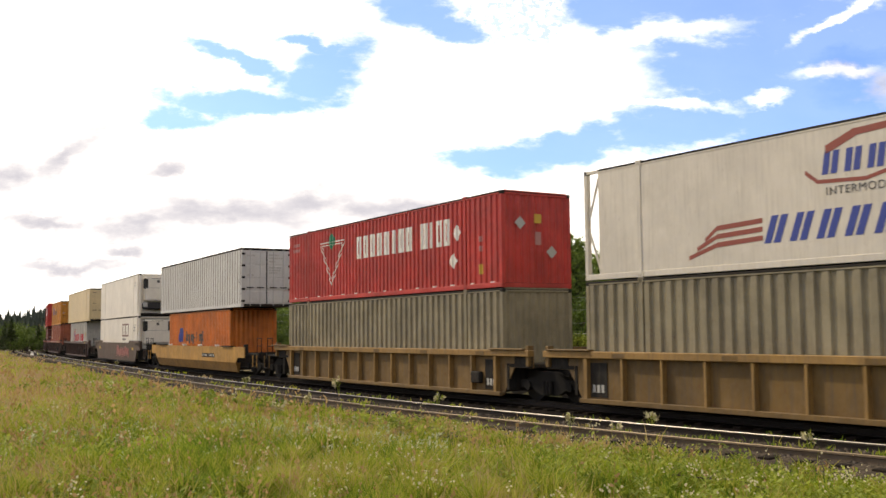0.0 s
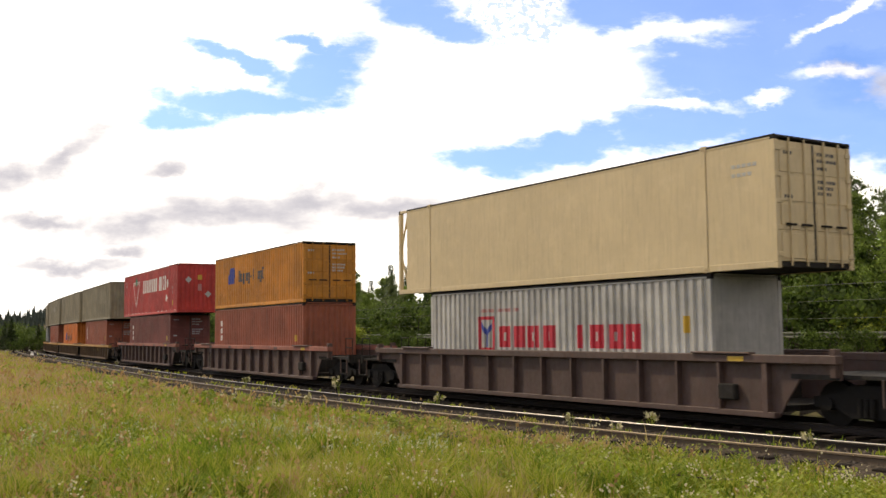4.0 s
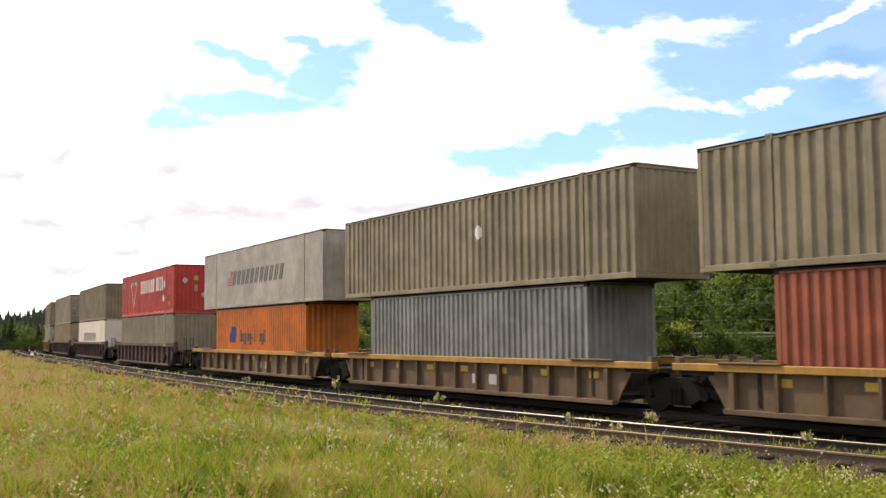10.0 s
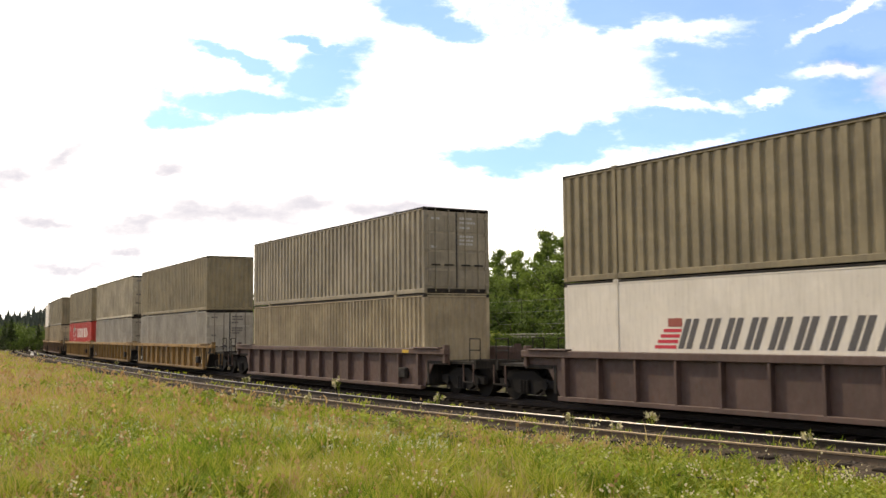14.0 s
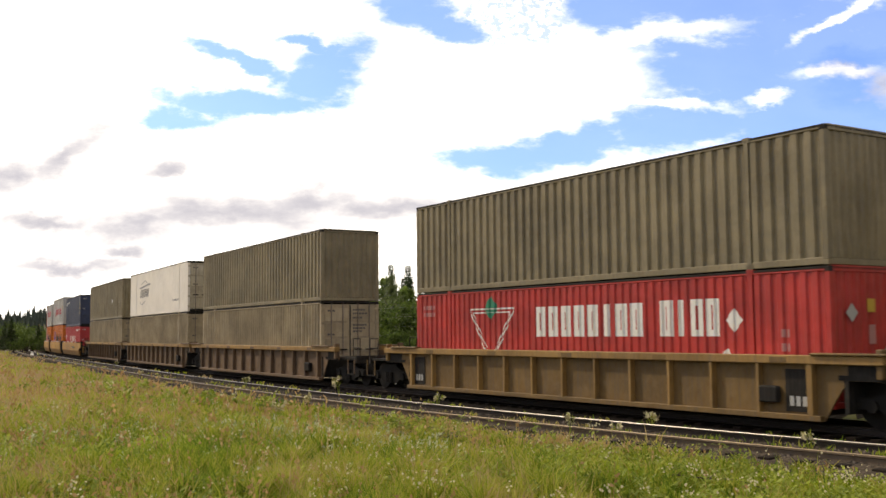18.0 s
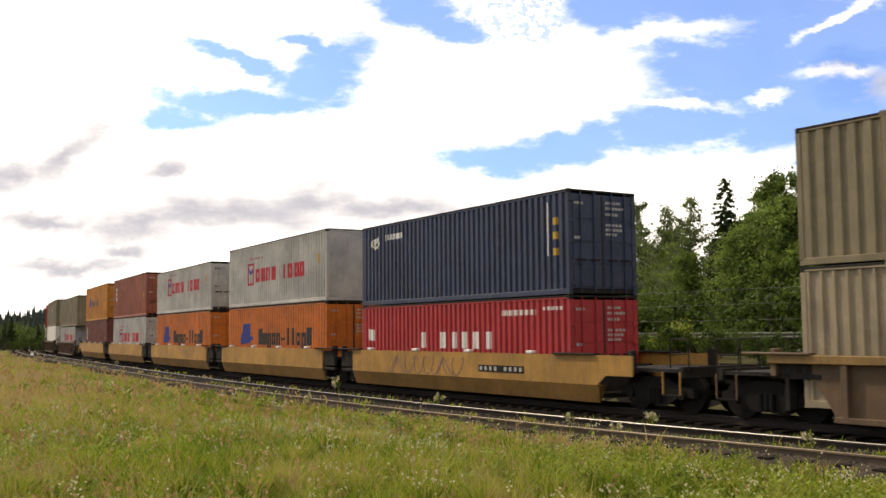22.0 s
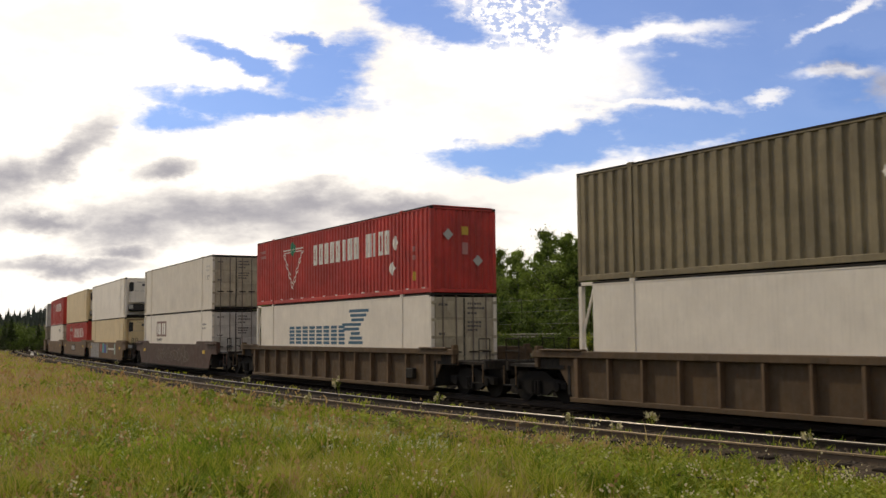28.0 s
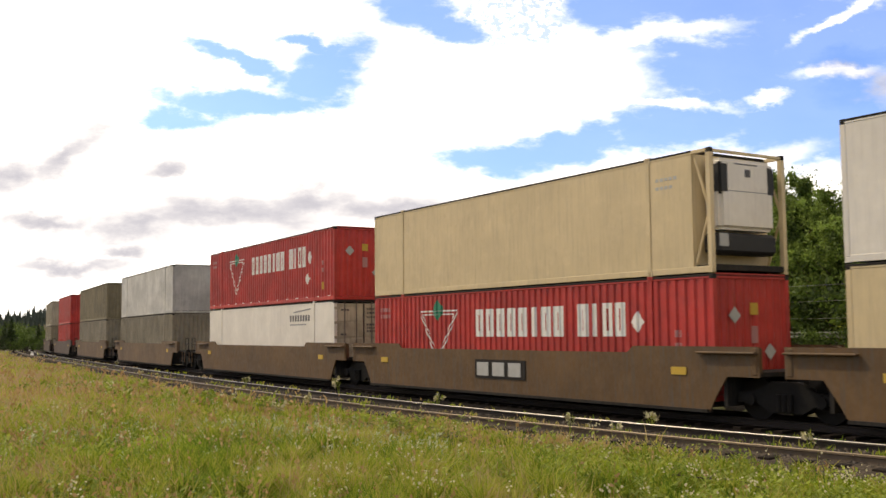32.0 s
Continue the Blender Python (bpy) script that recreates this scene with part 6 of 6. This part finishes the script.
    px, py, dist, edge = px[keep], py[keep], dist[keep], (lat - sd)[keep]
    pz = ground_height(px, py)
    verts, faces = [], []
    for x, y, z, d, e in zip(px, py, pz, dist, edge):
        h = rng.uniform(0.26, 0.48) * (0.65 + 0.35 * min(1, (e - 1.5) / 5))
        sc = min(3.0, max(1.0, d / 12))
        dx, dy = rng.normal(0, 0.06, 2)
        k = len(verts)
        w = 0.0025 * sc
        verts += [(x - w, y, z), (x + w, y, z), (x + dx + w, y + dy, z + h), (x + dx - w, y + dy, z + h)]
        faces.append((k, k + 1, k + 2, k + 3))
        for _ in range(4):
            k = len(verts)
            c = np.array((x + dx, y + dy, z + h)) + rng.normal(0, 1, 3) * np.array((0.012, 0.012, 0.05)) * sc
            u = rng.normal(0, 1, 3) * 0.011 * sc
            q = np.array((rng.normal(0, 0.008), rng.normal(0, 0.008), 0.018)) * sc
            verts += [tuple(c - q), tuple(c + u), tuple(c + q), tuple(c - u)]
            faces.append((k, k + 1, k + 2, k + 3))
    loose("seed_heads", verts, faces, SEED, "pinkish brown seed heads above the grass", "grass")
    # pale wild flowers
    verts, faces = [], []
    n = 620
    ang = np.radians(rng.uniform(-26, 26, n))
    dist = 7.5 * np.exp(rng.random(n) * math.log(40 / 7.5))
    px, py = dist * np.sin(ang), dist * np.cos(ang)
    s, lat = lateral_of(px, py)
    sd = np.interp(s, SIDE_S, SIDE_LAT)
    clus = np.sin(px * 1.3) * np.sin(py * 0.9 + 1.0)
    keep = (lat - sd > 2.0) & (clus > 0.0)
    for x, y, d in zip(px[keep], py[keep], dist[keep]):
        z = float(ground_height(np.array([x]), np.array([y]))[0])
        h = rng.uniform(0.28, 0.5)
        for _ in range(int(rng.integers(3, 8))):
            c = np.array((x, y, z + h)) + rng.normal(0, 1, 3) * np.array((0.05, 0.05, 0.04))
            k = len(verts)
            r = rng.uniform(0.007, 0.014) * min(2.0, max(1.0, d / 14))
            a = rng.uniform(0, 6.28)
            t = rng.uniform(-0.6, 0.6)
            verts += [tuple(c + np.array((math.cos(a + j * 1.2566) * r, math.sin(a + j * 1.2566) * r * 0.6, math.sin(a + j * 1.2566) * r * (0.8 + t)))) for j in range(5)]
            faces.append(tuple(range(k, k + 5)))
    loose("wild_flowers", verts, faces, PETAL, "small pale wild flowers in the grass", "flowers")


def make_leafy_weeds():
    """Broad-leaved meadow plants among the grass, in drifts."""
    rng = np.random.default_rng(31)
    n = 7000
    ang = np.radians(rng.uniform(-27, 27, n))
    dist = 7.0 * np.exp(rng.random(n) * math.log(60 / 7.0))
    px, py = dist * np.sin(ang), dist * np.cos(ang)
    s, lat = lateral_of(px, py)
    sd = np.interp(s, SIDE_S, SIDE_LAT)
    drift = np.sin(px * 0.8 + 2 * np.sin(py * 0.25)) * np.sin(py * 0.5 + 0.6)
    keep = (lat - sd > 2.6) & (drift + rng.normal(0, 0.3, n) > 0.0)
    verts, faces = [], []
    pz = ground_height(px, py)
    for x, y, z, d in zip(px[keep], py[keep], pz[keep], dist[keep]):
        h = rng.uniform(0.12, 0.42)
        sc = min(2.0, max(1.0, d / 14))
        for _ in range(20):
            t = rng.random() ** 0.7
            a = rng.uniform(0, 6.28)
            c = np.array((x, y, z)) + np.array((rng.normal(0, 0.05), rng.normal(0, 0.05), h * t))
            out = np.array((math.cos(a), math.sin(a), rng.uniform(0.1, 0.9)))
            e = out * rng.uniform(0.05, 0.13) * sc * (1.2 - 0.6 * t)
            nn = np.array((-math.sin(a), math.cos(a), 0)) * 0.02 * sc
            k = len(verts)
            verts += [tuple(c), tuple(c + e * 0.5 + nn), tuple(c + e), tuple(c + e * 0.5 - nn)]
            faces.append((k, k + 1, k + 2, k + 3))
    loose("meadow_herbs", verts, faces, WEED, "leafy green herbs in the meadow", "herbs")


def drift(name, seed, spots, material, label, tall, leaf):
    """Drifts of leafy stalks; spots: x, y, spread and number of stalks."""
    rng = np.random.default_rng(seed)
    verts, faces = [], []
    for x0, y0, sx, sy, count in spots:
        xs, ys = x0 + rng.normal(0, sx, count), y0 + rng.normal(0, sy, count)
        ch, lat = lateral_of(xs, ys)
        off = lat - np.interp(ch, SIDE_S, SIDE_LAT)
        for x, y, z, free in zip(xs, ys, ground_height(xs, ys), off):
            if free < 1.5:
                continue
            h = min(1.0, 0.3 + 0.18 * free) * tall * rng.uniform(0.55, 1.15)
            bend = rng.normal(0, 0.16, 2) * h
            k = len(verts)
            verts += [(x - 0.004, y, z - 0.02), (x + 0.004, y, z - 0.02), (x + bend[0], y + bend[1], z + h)]
            faces.append((k, k + 1, k + 2))
            for _ in range(15):
                f = rng.uniform(0.25, 1.0)
                a = rng.uniform(0, 6.283)
                c = np.array((x + bend[0] * f * f, y + bend[1] * f * f, z + h * f))
                e = np.array((math.cos(a), math.sin(a), rng.uniform(0.2, 1.3)))
                e *= leaf * rng.uniform(0.6, 1.2) / np.linalg.norm(e)
                n = np.array((-math.sin(a), math.cos(a), rng.normal(0, 0.4))) * leaf * 0.14
                k = len(verts)
                verts += [tuple(c), tuple(c + e * 0.5 + n), tuple(c + e), tuple(c + e * 0.5 - n)]
                faces.append((k, k + 1, k + 2, k + 3))
    loose(name, verts, faces, material, label, "herbs")


def make_drifts():
    drift("pale_herbs", 51, [(-2.6, 16.6, 0.8, 0.8, 70), (-1.2, 14.2, 0.5, 0.6, 60), (-1.9, 15.4, 0.7, 0.7, 60), (-3.4, 17.2, 0.9, 0.8, 40), (-0.7, 14.6, 0.4, 0.5, 30), (-3.0, 12.1, 0.5, 0.4, 36),
                             (-5.6, 15.6, 0.9, 0.9, 50), (-8.5, 22, 2.0, 2.0, 70)], PALE_HERB, "pale grey-green stalks with silvery leaves", 0.33, 0.085)
    drift("lime_herbs", 52, [(-3.9, 13.6, 0.45, 0.5, 100), (-4.2, 12.9, 0.4, 0.4, 60), (-8.6, 22.0, 1.0, 0.8, 60), (-5.9, 17.6, 0.7, 0.6, 50), (-5.4, 13.0, 0.5, 0.5, 50),
                             (1.6, 11.9, 0.6, 0.4, 50), (-0.3, 12.4, 0.5, 0.4, 60)], LIME_HERB, "bright lime-green leafy herbs in the grass", 0.33, 0.08)
    drift("low_lime_herbs", 54, [(-1.7, 21.2, 1.0, 0.3, 150), (3.4, 12.8, 1.0, 0.5, 150), (4.5, 12.0, 0.8, 0.4, 150), (2.6, 13.4, 0.8, 0.5, 80), (4.9, 11.0, 0.6, 0.4, 90)], LIME_HERB, "low lime-green herbs by the siding", 0.17, 0.06)
    drift("rusty_herbs", 53, [(-3.1, 14.6, 0.35, 0.4, 26), (1.2, 16.8, 1.4, 0.6, 60), (-0.6, 20.5, 1.4, 0.8, 50), (-8.8, 28.0, 3.0, 3.0, 120), (3.0, 15.4, 1.0, 0.5, 40)], SEED, "rusty brown dock stalks in the meadow", 0.27, 0.06)


def weed(seed, tall):
    """A tall weed by the siding: bent stalk, narrow leaves, pale flower spikes."""
    rng = np.random.default_rng(seed)
    root = tagged(new("tall_weed"), "tall pale weed with narrow leaves beside the siding", "weed", "tall weeds")
    bm = bmesh.new()
    heads = bmesh.new()
    lm = bmesh.new()
    for k in range(4):
        a = rng.uniform(0, 6.28)
        d = Vector((math.cos(a), math.sin(a), 0)) * tall * rng.uniform(0.1, 0.42)
        top = d + Vector((0, 0, tall * rng.uniform(0.7, 1.0)))
        mid = d * 0.35 + Vector((0, 0, tall * 0.45))
        limb(bm, [Vector((0, 0, -0.05)), mid, top], 0.008, 0.004, 5)
        for j in range(6):
            c = mid.lerp(top, rng.uniform(0.0, 1.0))
            e = Vector((rng.normal(0, 1), rng.normal(0, 1), 0.6)).normalized() * tall * 0.2
            n = e.cross(Vector((0, 0, 1))).normalized() * 0.018
            lm.faces.new([lm.verts.new(v) for v in (c, c + e * 0.5 + n, c + e, c + e * 0.5 - n)])
        for j in range(9):
            c = top + Vector((rng.normal(0, 0.02), rng.normal(0, 0.02), -0.03 * j * tall))
            u = Vector(rng.normal(0, 0.022, 3))
            w = Vector(rng.normal(0, 0.022, 3))
            heads.faces.new([heads.verts.new(v) for v in (c - u, c + w, c + u, c - w)])
    part("stalk", bm, WEED, root)
    part("leaf", lm, WEED, root)
    part("flower_spike", heads, PETAL, root, "pale flower spikes")
    return root


def make_weeds():
    for k, (s, off, tall) in enumerate(WEEDS):
        x, y, h = line(s, siding(s) + off)
        z = float(ground_height(np.array([x]), np.array([y]))[0])
        weed(40 + k, tall).matrix_basis = Matrix.Translation((x, y, z if off > 0.9 else 0.03))


def make_pale_block():
    """A small pale block, added for a bright mark on the far part of the siding."""
    x, y, h = line(-78.0, siding(-78.0) + 0.8)
    root = tagged(new("derail"), "small pale block on the siding rail", "derail", "", "")
    root.matrix_basis = Matrix.Translation((x, y, 0.17)) @ Matrix.Rotation(h, 4, "Z")
    bm = bmesh.new()
    a = [bm.verts.new(v) for v in ((-0.34, -0.13, 0), (0.34, -0.13, 0), (0.34, 0.13, 0), (-0.34, 0.13, 0), (-0.3, -0.1, 0.2), (0.1, -0.1, 0.26), (0.1, 0.1, 0.26), (-0.3, 0.1, 0.2))]
    for f in ((3, 2, 1, 0), (4, 5, 6, 7), (0, 1, 5, 4), (1, 2, 6, 5), (2, 3, 7, 6), (3, 0, 4, 7)):
        bm.faces.new([a[i] for i in f])
    soft(bm, 0.02)
    part("wedge", bm, INK["white"], root)
    bm = bmesh.new()
    block(bm, -0.2, 0.2, -0.7, -0.05, -0.17, -0.1)
    part("mounting_plate", bm, paint("soot"), root)


def make_stick():
    """A dry fallen branch in the meadow."""
    root = tagged(new("fallen_branch"), "thin dry fallen branch lying in the grass", "branch")
    bm = bmesh.new()
    pts = [Vector((2.55, 12.75, 0.10)), Vector((2.85, 12.55, 0.16)), Vector((3.2, 12.35, 0.14)), Vector((3.45, 12.1, 0.17)), Vector((3.75, 11.9, 0.08))]
    z = float(ground_height(np.array([3.2]), np.array([12.3]))[0])
    limb(bm, [p + Vector((0, 0, z)) for p in pts], 0.013, 0.006, 6)
    part("stem", bm, DARK_BARK, root)
    bm = bmesh.new()
    limb(bm, [pts[2] + Vector((0, 0, z)), pts[2] + Vector((0.16, 0.05, z + 0.12))], 0.007, 0.003, 5)
    limb(bm, [pts[1] + Vector((0, 0, z)), pts[1] + Vector((0.1, -0.1, z + 0.08))], 0.007, 0.003, 5)
    part("twig", bm, DARK_BARK, root)


# far needles carry the distance haze in their greyed colour
FAR_NEEDLE = leafy("hazy_far_needles", (0.045, 0.062, 0.05), (0.085, 0.108, 0.085))
LIT_SHRUBS = [(-5.7, -7.6, 0.75), (-11.0, -7.6, 0.5), (-17.0, -7.6, 0.55), (-33, -7.8, 0.8), (-1.5, -12.8, 1.1)]
TREE_ROWS = [(0, -9.3, -17, 9.6), (3, -7.1, -15.5, 8.0), (5, -17.1, -22, 10.4), (4, -17.1, -19, 9.5), (2, -20.6, -20, 9.6), (1, -6.2, -17, 8.5), (4, -7.0, -20, 9.4), (2, -3.9, -17, 8.3),
             (1, -28.0, -18, 8.8), (3, -24.3, -17, 8.0), (1, -31.1, -18, 7.7), (3, -35.9, -18, 7.0), (1, -40.7, -18, 6.5), (5, -51.3, -22, 7.2), (1, -67.8, -20, 7.7), (4, -24.0, -22, 10.2),
             (5, -14.0, -23, 8.8), (1, -12.2, -19, 8.3), (0, -10.6, -17.8, 9.1), (1, -8.1, -18, 9.3), (1, -5.4, -17, 8.2), (3, -6.6, -16, 7.3), (3, -9.8, -15.5, 6.8), (3, -4.6, -15.5, 6.9), (3, -2.0, -15, 6.6), (1, 1.0, -17.5, 8.6), (0, 4.5, -18, 9.0), (3, -12.5, -15, 6.0)]
WEEDS = [(-5.9, -0.85, 0.66), (-12.5, -0.3, 0.44), (-1.1, -1.17, 0.40), (6.1, 0.96, 0.45), (6.3, -0.84, 0.36), (10.1, 0.0, 0.30), (-72.5, 0.65, 0.5), (-41.4, -0.98, 0.36), (-23.4, 0.98, 0.36), (-1.8, 2.0, 0.42), (6.8, 0.55, 0.24), (1.3, 4.2, 0.5)]

make_ground()
make_tracks()
make_stones()
make_train()
make_guardrail()
make_trees()
make_far_woods()
make_grass()
make_leafy_weeds()
make_drifts()
make_weeds()
make_pale_block()
make_stick()


# ---- what moves: the whole train at a steady speed ----
def motions():
    times = [0.8 * k for k in range(41)]
    for ob, along, up in MOVING:
        lift = Matrix.Translation((0, 0, up))
        walk(ob, [(t, on_line(along + run(t)) @ lift) for t in times])


motions()
